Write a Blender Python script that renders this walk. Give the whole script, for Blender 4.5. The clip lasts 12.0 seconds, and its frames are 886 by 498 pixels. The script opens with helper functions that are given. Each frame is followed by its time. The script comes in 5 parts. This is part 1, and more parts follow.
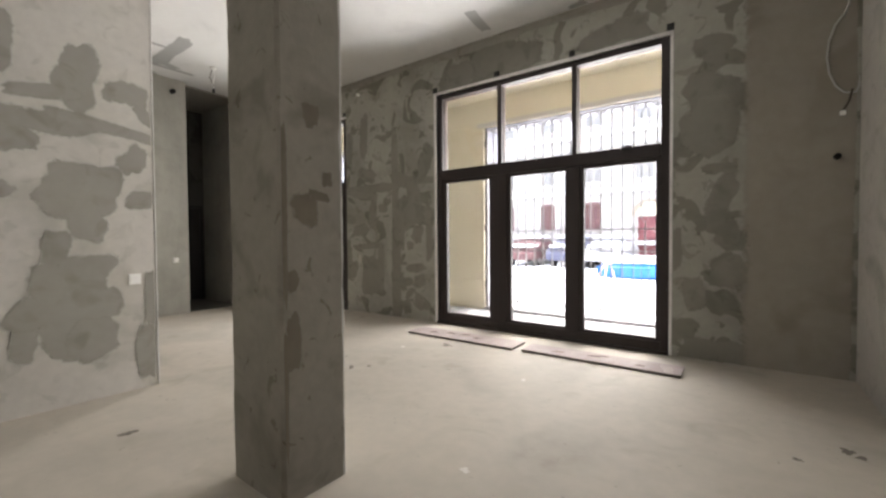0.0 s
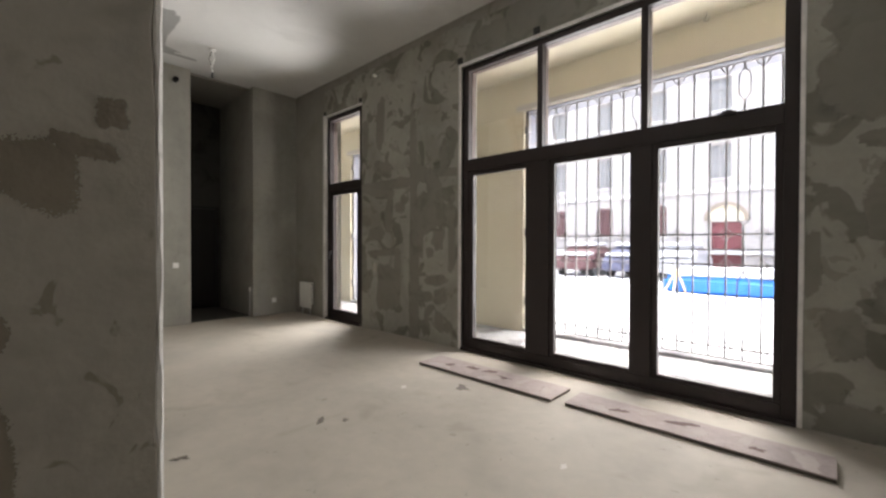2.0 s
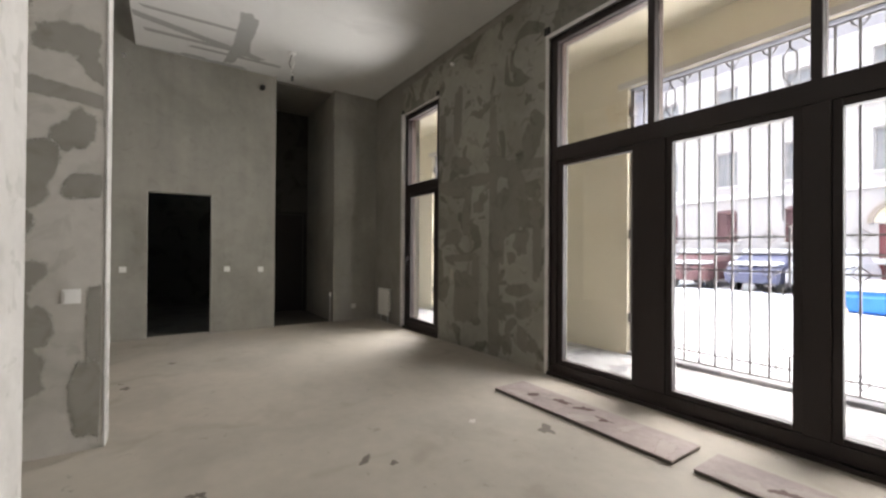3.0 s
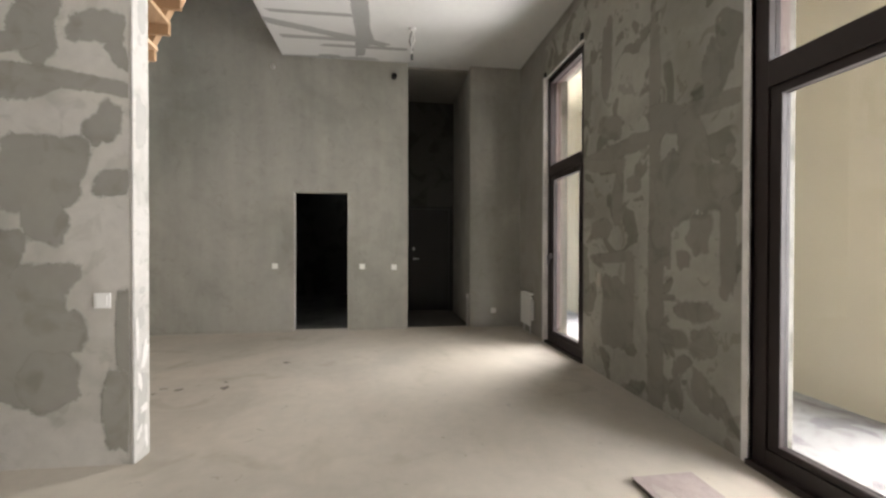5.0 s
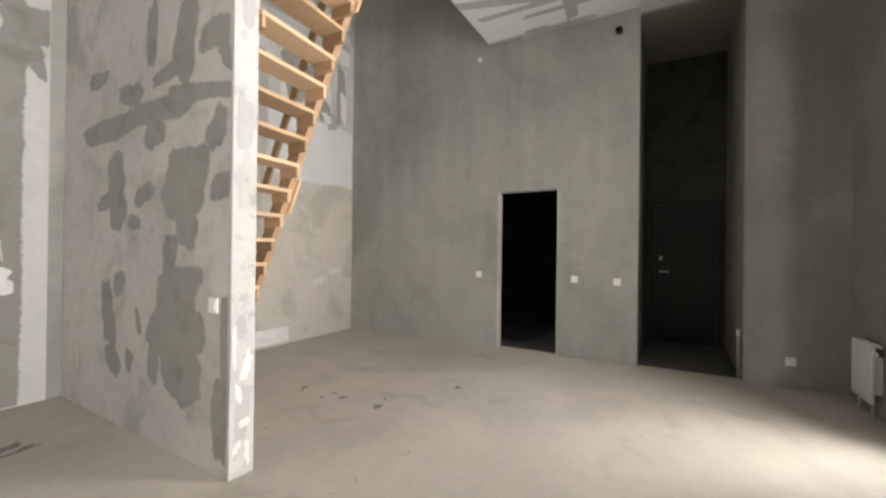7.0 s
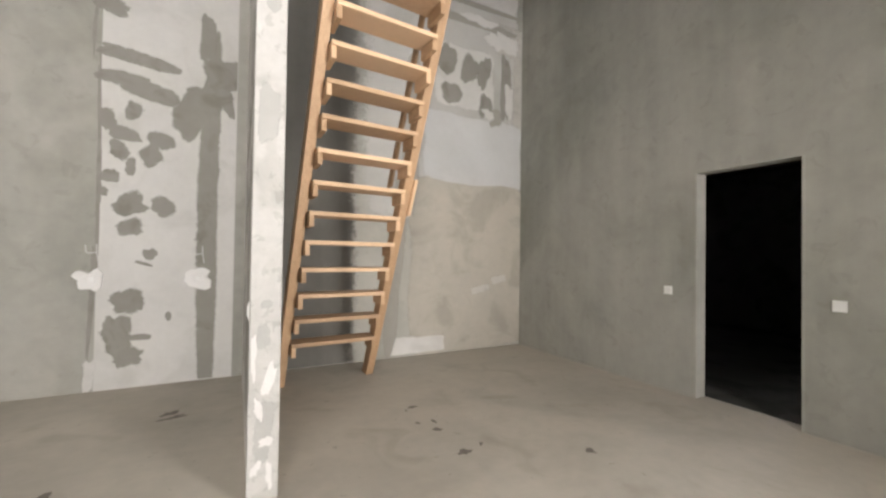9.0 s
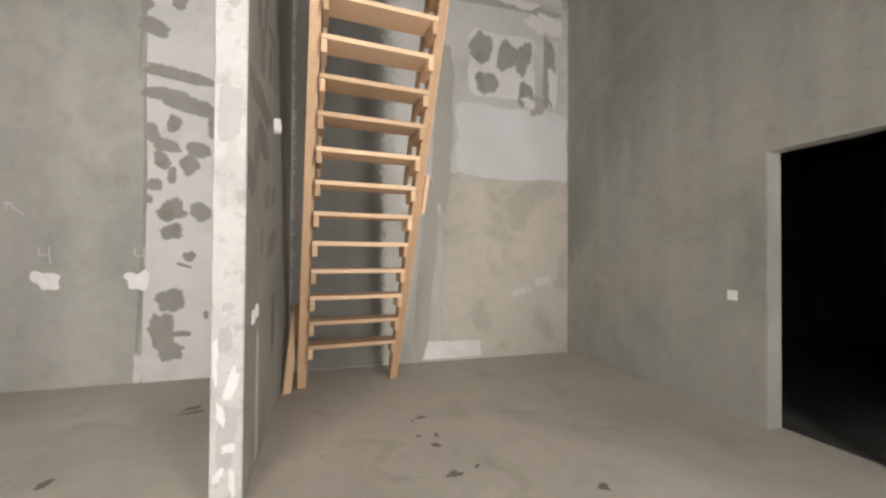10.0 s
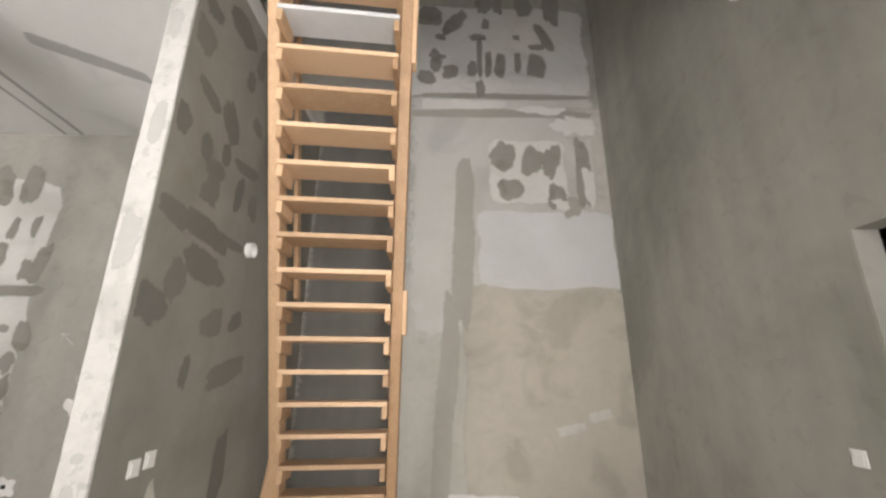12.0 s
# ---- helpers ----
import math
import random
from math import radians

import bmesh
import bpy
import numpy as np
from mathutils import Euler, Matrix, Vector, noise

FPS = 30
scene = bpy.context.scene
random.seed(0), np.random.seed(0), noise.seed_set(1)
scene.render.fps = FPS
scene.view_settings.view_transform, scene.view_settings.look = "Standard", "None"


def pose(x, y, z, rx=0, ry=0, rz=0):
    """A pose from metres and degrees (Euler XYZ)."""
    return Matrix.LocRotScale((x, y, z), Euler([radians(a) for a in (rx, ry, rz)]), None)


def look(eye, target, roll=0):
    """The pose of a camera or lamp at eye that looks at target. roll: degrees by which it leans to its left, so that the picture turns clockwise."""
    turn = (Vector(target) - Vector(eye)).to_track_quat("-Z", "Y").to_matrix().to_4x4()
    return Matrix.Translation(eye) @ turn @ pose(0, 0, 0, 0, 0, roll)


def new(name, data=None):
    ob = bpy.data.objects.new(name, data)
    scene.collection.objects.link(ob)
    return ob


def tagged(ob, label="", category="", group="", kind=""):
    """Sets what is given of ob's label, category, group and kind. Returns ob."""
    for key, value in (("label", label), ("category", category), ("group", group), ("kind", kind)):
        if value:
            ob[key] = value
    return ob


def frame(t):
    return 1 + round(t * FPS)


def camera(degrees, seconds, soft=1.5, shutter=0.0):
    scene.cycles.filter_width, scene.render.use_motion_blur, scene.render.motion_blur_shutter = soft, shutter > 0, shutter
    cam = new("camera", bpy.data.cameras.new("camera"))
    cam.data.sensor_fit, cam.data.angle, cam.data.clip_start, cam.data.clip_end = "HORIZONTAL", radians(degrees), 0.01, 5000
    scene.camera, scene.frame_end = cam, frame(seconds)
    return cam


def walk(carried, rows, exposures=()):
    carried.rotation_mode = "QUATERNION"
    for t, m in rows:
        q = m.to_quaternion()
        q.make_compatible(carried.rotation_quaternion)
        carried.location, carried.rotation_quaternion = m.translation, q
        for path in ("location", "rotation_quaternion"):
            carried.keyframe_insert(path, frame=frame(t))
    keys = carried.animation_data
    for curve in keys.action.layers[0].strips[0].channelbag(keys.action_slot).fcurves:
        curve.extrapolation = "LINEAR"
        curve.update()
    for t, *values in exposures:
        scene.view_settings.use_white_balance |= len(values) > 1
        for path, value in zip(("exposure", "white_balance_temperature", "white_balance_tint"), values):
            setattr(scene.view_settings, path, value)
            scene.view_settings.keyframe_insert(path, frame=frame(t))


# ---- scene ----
cam = camera(94.5, 12.0, soft=2.5)
PATH = [
    (0, (0.293, 0.441, 1.304), (-0.879, 2.061, 1.254), -0.4),
    (0.5, (0.201, 0.728, 1.322), (-0.924, 2.380, 1.265), -0.6),
    (1, (0.052, 1.047, 1.320), (-1.095, 2.685, 1.268), -0.3),
    (1.5, (-0.083, 1.352, 1.309), (-1.326, 2.918, 1.267), 0.0),
    (2, (-0.193, 1.658, 1.301), (-1.557, 3.121, 1.281), 0.2),
    (2.5, (-0.398, 1.953, 1.284), (-1.909, 3.263, 1.288), 0.3),
    (3, (-0.589, 2.232, 1.264), (-2.243, 3.356, 1.277), 0.4),
    (5, (-1.342, 3.399, 1.296), (-3.323, 3.674, 1.279), 0.1),
    (5.5, (-1.614, 3.642, 1.294), (-3.614, 3.637, 1.283), 0.6),
    (6, (-1.910, 3.828, 1.305), (-3.880, 3.487, 1.296), 0.8),
    (6.5, (-2.217, 3.969, 1.309), (-4.108, 3.320, 1.315), 0.8),
    (7, (-2.558, 4.077, 1.308), (-4.304, 3.101, 1.314), 0.7),
    (7.5, (-2.891, 4.153, 1.313), (-4.448, 2.898, 1.326), 0.8),
    (7.7, (-3.017, 4.176, 1.311), (-4.494, 2.828, 1.328), 0.7),
    (9.3, (-4.047, 4.288, 1.293), (-4.882, 2.470, 1.322), 0.7),
    (9.5, (-4.176, 4.296, 1.294), (-4.940, 2.448, 1.321), 0.5),
    (10, (-4.493, 4.262, 1.297), (-5.080, 2.350, 1.326), 0.4),
    (10.5, (-4.809, 4.215, 1.312), (-5.232, 2.262, 1.381), 0.3),
    (11, (-5.128, 4.190, 1.340), (-5.419, 2.218, 1.509), 0.0),
    (11.5, (-5.392, 4.109, 1.369), (-5.556, 2.149, 1.734), 0.0),
    (12, (-5.598, 3.946, 1.393), (-5.651, 2.031, 1.966), 0.2),
]
walk(cam, [(t, look(eye, target, roll)) for t, eye, target, roll in PATH], [(0.0, 4.36), (1.5, 4.05), (2.5, 3.85), (3.2, 3.82), (5.0, 4.35), (5.5, 4.48), (7.0, 4.42), (9.5, 4.26), (10.5, 4.22), (12.0, 4.28)])

# ---- light ----
world = bpy.data.worlds.new("world")
scene.world = world
world.use_nodes = True
sky = world.node_tree.nodes.new("ShaderNodeTexSky")
sky.sky_type, sky.sun_disc = "NISHITA", False
sky.sun_elevation, sky.sun_rotation = radians(65), radians(8)
sky.air_density, sky.dust_density, sky.ozone_density = 1.0, 4.0, 1.0
world.node_tree.links.new(sky.outputs[0], world.node_tree.nodes["Background"].inputs[0])
world.node_tree.nodes["Background"].inputs[1].default_value = 0.12
sun_data = bpy.data.lights.new("sun", "SUN")
sun_data.energy, sun_data.angle, sun_data.color = 2.8, radians(150), (1.0, 0.955, 0.90)
sun = new("sun", sun_data)
sun.matrix_world = look((4.6, 33.0, 71.0), (0, 0, 0))
# the sky's light in the openings of the two windows and of the arcade before them
for lx, ly, width, height, watts, spread in ((-1.915, 5.80, 3.1, 3.3, 3.2, 115), (-6.105, 5.80, 0.95, 3.3, 5.7, 116), (-1.70, 7.80, 3.6, 3.2, 31.0, 180), (-7.13, 7.80, 1.9, 3.2, 22.0, 180)):
    day = bpy.data.lights.new("daylight", "AREA")
    day.shape, day.size, day.size_y, day.energy, day.spread, day.color = "RECTANGLE", width, height, watts, radians(spread), (1.0, 0.955, 0.915)
    lamp = new("daylight", day)
    lamp.matrix_world = look((lx, ly, height / 2 + 0.05), (lx, 0.0, height / 2 + 0.05))

# ---- materials ----


def material(name, base, rough=0.9, spread=0.12, scale=3.0, fine=60.0, bump=0.15, streak=0.0, metal=0.0, tint=None, grain=None, island=0.0, blotch=None):
    """A matt surface with colour drifting at two scales, fine relief, and at will upright streaks, wood grain or a change from piece to piece."""
    m = bpy.data.materials.new(name)
    m.use_nodes = True
    n, l = m.node_tree.nodes, m.node_tree.links
    b = n["Principled BSDF"]
    b.inputs["Roughness"].default_value, b.inputs["Metallic"].default_value = rough, metal
    co = n.new("ShaderNodeTexCoord")

    def noise_at(s, detail, stretch=(1, 1, 1)):
        mp = n.new("ShaderNodeMapping")
        mp.inputs["Scale"].default_value = stretch
        t = n.new("ShaderNodeTexNoise")
        t.inputs["Scale"].default_value, t.inputs["Detail"].default_value, t.inputs["Roughness"].default_value = s, detail, 0.6
        l.new(co.outputs["Object"], mp.inputs["Vector"])
        l.new(mp.outputs["Vector"], t.inputs["Vector"])
        return t.outputs["Fac"]

    def math_node(op, a, c):
        k = n.new("ShaderNodeMath")
        k.operation = op
        for i, v in enumerate((a, c)):
            if hasattr(v, "is_output"):
                l.new(v, k.inputs[i])
            else:
                k.inputs[i].default_value = v
        return k.outputs[0]

    large, small = noise_at(scale * 0.3, 5), noise_at(fine * 0.35, 4)
    value = math_node("ADD", math_node("MULTIPLY", large, 0.7), math_node("MULTIPLY", small, 0.3))
    if streak:
        value = math_node("ADD", math_node("MULTIPLY", value, 1 - streak), math_node("MULTIPLY", noise_at(4.0, 4, (1, 1, 0.12)), streak))
    if grain:
        value = math_node("ADD", math_node("MULTIPLY", value, 0.35), math_node("MULTIPLY", noise_at(26.0, 5, grain), 0.65))
    if island:
        info = n.new("ShaderNodeObjectInfo")
        value = math_node("ADD", value, math_node("MULTIPLY", math_node("SUBTRACT", info.outputs["Random"], 0.5), island))
    ramp = n.new("ShaderNodeValToRGB")
    other = tint or base
    ramp.color_ramp.elements[0].position, ramp.color_ramp.elements[1].position = 0.3, 0.7
    ramp.color_ramp.elements[0].color = (*[c * (1 - spread) for c in other], 1)
    ramp.color_ramp.elements[1].color = (*[min(1, c * (1 + spread)) for c in base], 1)
    l.new(value, ramp.inputs[0])
    colour = ramp.outputs[0]
    for size, low, high, shade in blotch or ():
        warp = n.new("ShaderNodeTexNoise")
        warp.inputs["Scale"].default_value, warp.inputs["Detail"].default_value, warp.inputs["Distortion"].default_value = size, 3.0, 0.9
        l.new(co.outputs["Object"], warp.inputs["Vector"])
        mask = n.new("ShaderNodeMapRange")
        mask.interpolation_type = "SMOOTHSTEP"
        mask.inputs["From Min"].default_value, mask.inputs["From Max"].default_value = low, high
        l.new(warp.outputs["Fac"], mask.inputs["Value"])
        over = n.new("ShaderNodeMix")
        over.data_type, over.blend_type = "RGBA", "MULTIPLY"
        l.new(mask.outputs["Result"], over.inputs["Factor"])
        l.new(colour, over.inputs["A"])
        over.inputs["B"].default_value = (*shade, 1)
        colour = over.outputs["Result"]
    l.new(colour, b.inputs["Base Color"])
    if bump:
        bp = n.new("ShaderNodeBump")
        bp.inputs["Strength"].default_value, bp.inputs["Distance"].default_value = bump, 0.01
        l.new(math_node("ADD", noise_at(fine, 6), math_node("MULTIPLY", large, 1.5)), bp.inputs["Height"])
        l.new(bp.outputs[0], b.inputs["Normal"])
    return m


M_BLOCK = material("gypsum_block", (0.53, 0.51, 0.47), 0.95, 0.12, 2.5, 40, 0.1, tint=(0.48, 0.46, 0.43), blotch=((1.6, 0.5, 0.72, (0.74, 0.74, 0.72)), (5.0, 0.56, 0.66, (0.88, 0.88, 0.87))))
# darker block and filler tones for the window wall
M_BLOCK_NORTH = material("gypsum_block_damp", (0.37, 0.357, 0.315), 0.95, 0.12, 2.5, 40, 0.1, tint=(0.325, 0.317, 0.28), blotch=((2.3, 0.545, 0.575, (0.62, 0.62, 0.6)), (1.0, 0.45, 0.7, (0.78, 0.78, 0.76)), (6.5, 0.6, 0.63, (0.8, 0.8, 0.78))))
M_FILLER_NORTH = material("damp_filler", (0.235, 0.226, 0.198), 0.95, 0.10, 5, 40, 0.12, island=0.12, blotch=((4.0, 0.5, 0.7, (0.82, 0.82, 0.8)),))
M_FILLER = material("dark_filler", (0.29, 0.278, 0.247), 0.95, 0.10, 5, 40, 0.12, island=0.12, blotch=((4.0, 0.5, 0.7, (0.82, 0.82, 0.8)),))
M_PLASTER = material("cement_plaster", (0.43, 0.414, 0.372), 0.93, 0.11, 1.6, 30, 0.08, streak=0.2, blotch=((0.7, 0.42, 0.70, (0.80, 0.81, 0.80)), (2.0, 0.5, 0.7, (0.92, 0.92, 0.91)), (7.0, 0.6, 0.68, (0.93, 0.93, 0.92))), tint=(0.37, 0.365, 0.33))
M_ENDPLASTER = material("end_wall_plaster", (0.39, 0.376, 0.336), 0.93, 0.11, 1.6, 30, 0.08, streak=0.35, blotch=((0.7, 0.42, 0.70, (0.80, 0.81, 0.80)), (2.0, 0.5, 0.7, (0.92, 0.92, 0.91)), (7.0, 0.6, 0.68, (0.93, 0.93, 0.92))), tint=(0.325, 0.32, 0.288))
# dark plaster tone that holds the shade behind the stair
M_STAIRSHADE = material("wet_plaster", (0.20, 0.193, 0.176), 0.9, 0.14, 1.6, 30, 0.08, streak=0.4, tint=(0.16, 0.154, 0.14))
M_BROWN = material("brown_cement", (0.30, 0.275, 0.235), 0.95, 0.15, 2.2, 30, 0.1, streak=0.15, blotch=((1.3, 0.48, 0.7, (0.8, 0.79, 0.77)),))
M_COLUMN = material("column_concrete", (0.245, 0.226, 0.195), 0.95, 0.13, 2.5, 45, 0.18, tint=(0.21, 0.193, 0.166), blotch=((2.6, 0.5, 0.68, (0.76, 0.75, 0.72)), (9.0, 0.64, 0.69, (0.68, 0.65, 0.58))))
M_WHITE_BLOCK = material("white_block", (0.62, 0.608, 0.585), 0.95, 0.08, 5, 60, 0.2, blotch=((1.7, 0.5, 0.72, (0.88, 0.88, 0.87)),))
M_CAPGREY = material("grey_end_patch", (0.40, 0.392, 0.37), 0.95, 0.1, 4, 50, 0.2)
# near-black wall and screed colours that hold the shade of unlit rooms
M_SHADEWALL = material("dark_masonry", (0.07, 0.069, 0.062), 0.95, 0.2, 2.0, 50, 0.3, blotch=((2.0, 0.48, 0.62, (0.6, 0.6, 0.58)),))
M_SHADESCREED = material("dark_screed", (0.09, 0.085, 0.075), 0.85, 0.15, 2.0, 30, 0.1)
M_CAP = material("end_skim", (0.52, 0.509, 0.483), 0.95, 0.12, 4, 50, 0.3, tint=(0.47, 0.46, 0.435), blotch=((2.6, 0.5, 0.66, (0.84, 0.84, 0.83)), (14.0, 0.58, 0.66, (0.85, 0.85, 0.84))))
M_COLSTAIN = material("column_stain", (0.15, 0.128, 0.097), 0.9, 0.2, 6, 50, 0.2)
M_CABLE = material("grey_cable", (0.45, 0.44, 0.42), 0.6, 0.1, 6, 40, 0.05)
M_DARKFILL = material("wet_filler", (0.19, 0.182, 0.163), 0.95, 0.12, 5, 40, 0.1, island=0.3)
# damp skim tone, also used to paint shade in corner and passage ceiling
M_DAMPSHADE = material("damp_skim", (0.30, 0.288, 0.256), 0.93, 0.11, 1.6, 30, 0.08, streak=0.25, tint=(0.26, 0.252, 0.226), blotch=((0.9, 0.45, 0.7, (0.82, 0.82, 0.8)),))
M_GYPSUM = material("fresh_gypsum", (0.80, 0.79, 0.77), 0.9, 0.05, 6, 60, 0.3)
# tone of the plaster bands and of the painted stair shadow
M_BANDSHADE = material("damp_plaster", (0.355, 0.337, 0.30), 0.95, 0.1, 3, 50, 0.2)
M_BLUEGREY = material("bluegrey_plaster", (0.58, 0.58, 0.575), 0.95, 0.06, 2, 60, 0.1, blotch=((0.9, 0.45, 0.75, (0.88, 0.88, 0.87)),))
M_PALE = material("pale_plaster", (0.51, 0.503, 0.48), 0.95, 0.08, 1.6, 50, 0.1, streak=0.15, blotch=((1.1, 0.45, 0.72, (0.86, 0.86, 0.85)),))
M_BEIGE = material("beige_plaster", (0.46, 0.424, 0.365), 0.95, 0.08, 2.5, 30, 0.06, tint=(0.43, 0.40, 0.348), blotch=((1.8, 0.48, 0.66, (0.84, 0.84, 0.83)), (5.0, 0.58, 0.75, (0.95, 0.945, 0.93))))
M_FLOOR = material("screed", (0.478, 0.436, 0.372), 0.8, 0.1, 1.3, 25, 0.04, blotch=((0.7, 0.45, 0.72, (0.85, 0.85, 0.85)), (2.2, 0.55, 0.75, (0.88, 0.87, 0.85)), (14.0, 0.68, 0.74, (0.8, 0.8, 0.79))), tint=(0.43, 0.40, 0.345))
M_CEIL = material("ceiling_concrete", (0.70, 0.70, 0.685), 0.92, 0.05, 1.5, 30, 0.04, blotch=((1.2, 0.5, 0.75, (0.88, 0.88, 0.88)),))
M_CEILFILL = material("ceiling_filler", (0.40, 0.40, 0.39), 0.95, 0.1, 4, 50, 0.2)
M_FRAME = material("brown_frame", (0.016, 0.009, 0.009), 0.5, 0.15, 4, 80, 0.03)
M_LEDGE = material("frame_tape", (0.74, 0.72, 0.71), 0.45, 0.25, 8, 40, 0.2)
M_WOOD = material("pine", (0.59, 0.40, 0.245), 0.62, 0.16, 4, 60, 0.12, tint=(0.47, 0.295, 0.165), grain=(9, 0.9, 0.9), island=0.5)
M_WOODX = material("pine_tread", (0.61, 0.425, 0.27), 0.62, 0.16, 4, 60, 0.12, tint=(0.50, 0.325, 0.19), grain=(0.8, 9, 9), island=0.5)
M_WHITEWOOD = material("painted_tread", (0.62, 0.62, 0.62), 0.7, 0.1, 5, 60, 0.1)
M_PLASTIC = material("white_plastic", (0.84, 0.84, 0.82), 0.35, 0.03, 4, 40, 0.0)
M_BOARD = material("grey_board", (0.37, 0.315, 0.295), 0.85, 0.22, 4, 60, 0.3, tint=(0.28, 0.235, 0.225))
M_BOARDSTAIN = material("brown_stain", (0.11, 0.065, 0.06), 0.8, 0.2, 8, 60, 0.1)
M_BOARDDUST = material("cement_dust", (0.375, 0.328, 0.307), 0.95, 0.15, 5, 60, 0.1)
M_EDGE = material("board_edge", (0.07, 0.055, 0.045), 0.9, 0.2, 8, 60, 0.3)
M_STAIN = material("floor_stain", (0.16, 0.142, 0.118), 0.7, 0.2, 8, 60, 0.1)
M_LIGHTSTAIN = material("light_spatter", (0.62, 0.6, 0.56), 0.9, 0.1, 8, 60, 0.1)
M_CHALK = material("chalk", (0.56, 0.555, 0.54), 0.95, 0.1, 8, 60, 0.1)
M_BLACK = material("dark_rubber", (0.02, 0.02, 0.02), 0.7, 0.2, 8, 60, 0.05)
M_DOOR = material("dark_steel_door", (0.016, 0.015, 0.015), 0.5, 0.15, 3, 80, 0.05)
M_STEEL = material("brushed_steel", (0.55, 0.55, 0.55), 0.35, 0.08, 8, 80, 0.03, metal=1.0)
M_RADIATOR = material("radiator_enamel", (0.74, 0.74, 0.71), 0.4, 0.04, 4, 40, 0.0)
M_CREAM = material("cream_render", (0.66, 0.60, 0.46), 0.9, 0.05, 1.5, 50, 0.12)
M_IRON = material("grey_iron", (0.20, 0.19, 0.19), 0.55, 0.15, 6, 60, 0.1)
M_REVEAL = material("bluegrey_stone", (0.13, 0.133, 0.16), 0.85, 0.08, 2.0, 30, 0.1)
M_SNOW = material("snow", (0.62, 0.625, 0.64), 0.8, 0.04, 0.8, 8, 0.3)
M_TILE = material("loggia_slab", (0.40, 0.40, 0.405), 0.8, 0.1, 2, 30, 0.15, blotch=((3.2, 0.5, 0.58, (0.62, 0.62, 0.64)), (9.0, 0.55, 0.65, (0.8, 0.8, 0.8))))
M_HOUSE = material("pale_render", (0.35, 0.323, 0.309), 0.9, 0.05, 0.8, 20, 0.1)
M_HOUSETRIM = material("white_stucco", (0.50, 0.475, 0.46), 0.9, 0.03, 0.8, 20, 0.05)
M_RED = material("oxblood_paint", (0.15, 0.04, 0.045), 0.6, 0.12, 2, 20, 0.05)
M_HOOD = material("tan_stone", (0.24, 0.195, 0.16), 0.9, 0.08, 1.5, 20, 0.1)
M_MAROON = material("maroon_shutter", (0.11, 0.05, 0.052), 0.6, 0.15, 2, 20, 0.05)
M_FARFRAME = material("grey_window_frame", (0.26, 0.245, 0.235), 0.7, 0.1, 2, 20, 0.0)
# lighter copy of the frame brown, with daylight put into the colour
M_FRAMELIT = material("brown_frame_outer", (0.13, 0.085, 0.075), 0.5, 0.15, 4, 80, 0.03)
M_BLUE = material("blue_tarpaulin", (0.01, 0.14, 0.50), 0.5, 0.2, 3, 12, 0.3)
M_CARDARK = material("car_paint_dark", (0.06, 0.065, 0.12), 0.3, 0.1, 2, 20, 0.0)
M_CARSNOW = material("car_paint_silver", (0.34, 0.34, 0.36), 0.35, 0.1, 2, 20, 0.0)
M_CARRED = material("car_lamp_red", (0.22, 0.03, 0.04), 0.3, 0.1, 2, 20, 0.0)


def glass(name, colour, mix):
    m = bpy.data.materials.new(name)
    m.use_nodes = True
    n, l = m.node_tree.nodes, m.node_tree.links
    n.remove(n["Principled BSDF"])
    out = n["Material Output"]
    clear, gloss, blend, fr = n.new("ShaderNodeBsdfTransparent"), n.new("ShaderNodeBsdfGlossy"), n.new("ShaderNodeMixShader"), n.new("ShaderNodeLayerWeight")
    clear.inputs[0].default_value = (*colour, 1)
    gloss.inputs["Roughness"].default_value = 0.02
    fr.inputs[0].default_value = 0.35
    power = n.new("ShaderNodeMath")
    power.operation, power.use_clamp = "MULTIPLY_ADD", True
    l.new(fr.outputs["Facing"], power.inputs[0])
    power.inputs[1].default_value, power.inputs[2].default_value = mix, 0.03
    l.new(power.outputs[0], blend.inputs[0])
    l.new(clear.outputs[0], blend.inputs[1])
    l.new(gloss.outputs[0], blend.inputs[2])
    l.new(blend.outputs[0], out.inputs[0])
    return m


# tint dims the bright view outside in place of exposure
M_GLASS = glass("window_glass", (0.69, 0.695, 0.70), 0.10)
M_FARGLASS = material("far_window_glass", (0.20, 0.195, 0.195), 0.5, 0.2, 0.7, 4, 0.0)

# ---- builders ----


def box(bm, x0, x1, y0, y1, z0, z1):
    v = [bm.verts.new((x, y, z)) for x in (x0, x1) for y in (y0, y1) for z in (z0, z1)]
    for f in ((0, 1, 3, 2), (4, 6, 7, 5), (0, 4, 5, 1), (2, 3, 7, 6), (0, 2, 6, 4), (1, 5, 7, 3)):
        bm.faces.new([v[i] for i in f])


def mesh_from(name, bm, mat):
    bmesh.ops.recalc_face_normals(bm, faces=bm.faces[:])
    me = bpy.data.meshes.new(name)
    bm.to_mesh(me)
    bm.free()
    me.materials.append(mat)
    return me


def thing(name, bm, mat, label="", category="", kind="", group=""):
    return tagged(new(name, mesh_from(name, bm, mat)), label, category, group, kind)


def part(name, bm, mat, parent, label="", kind=""):
    ob = new(name, mesh_from(name, bm, mat))
    ob.parent = parent
    ob.matrix_parent_inverse = parent.matrix_basis.inverted()
    return tagged(ob, label, kind=kind)


def empty(name, place, label, category, group="", kind=""):
    ob = new(name)
    ob.location = place
    ob.empty_display_size = 0.1
    return tagged(ob, label, category, group, kind)


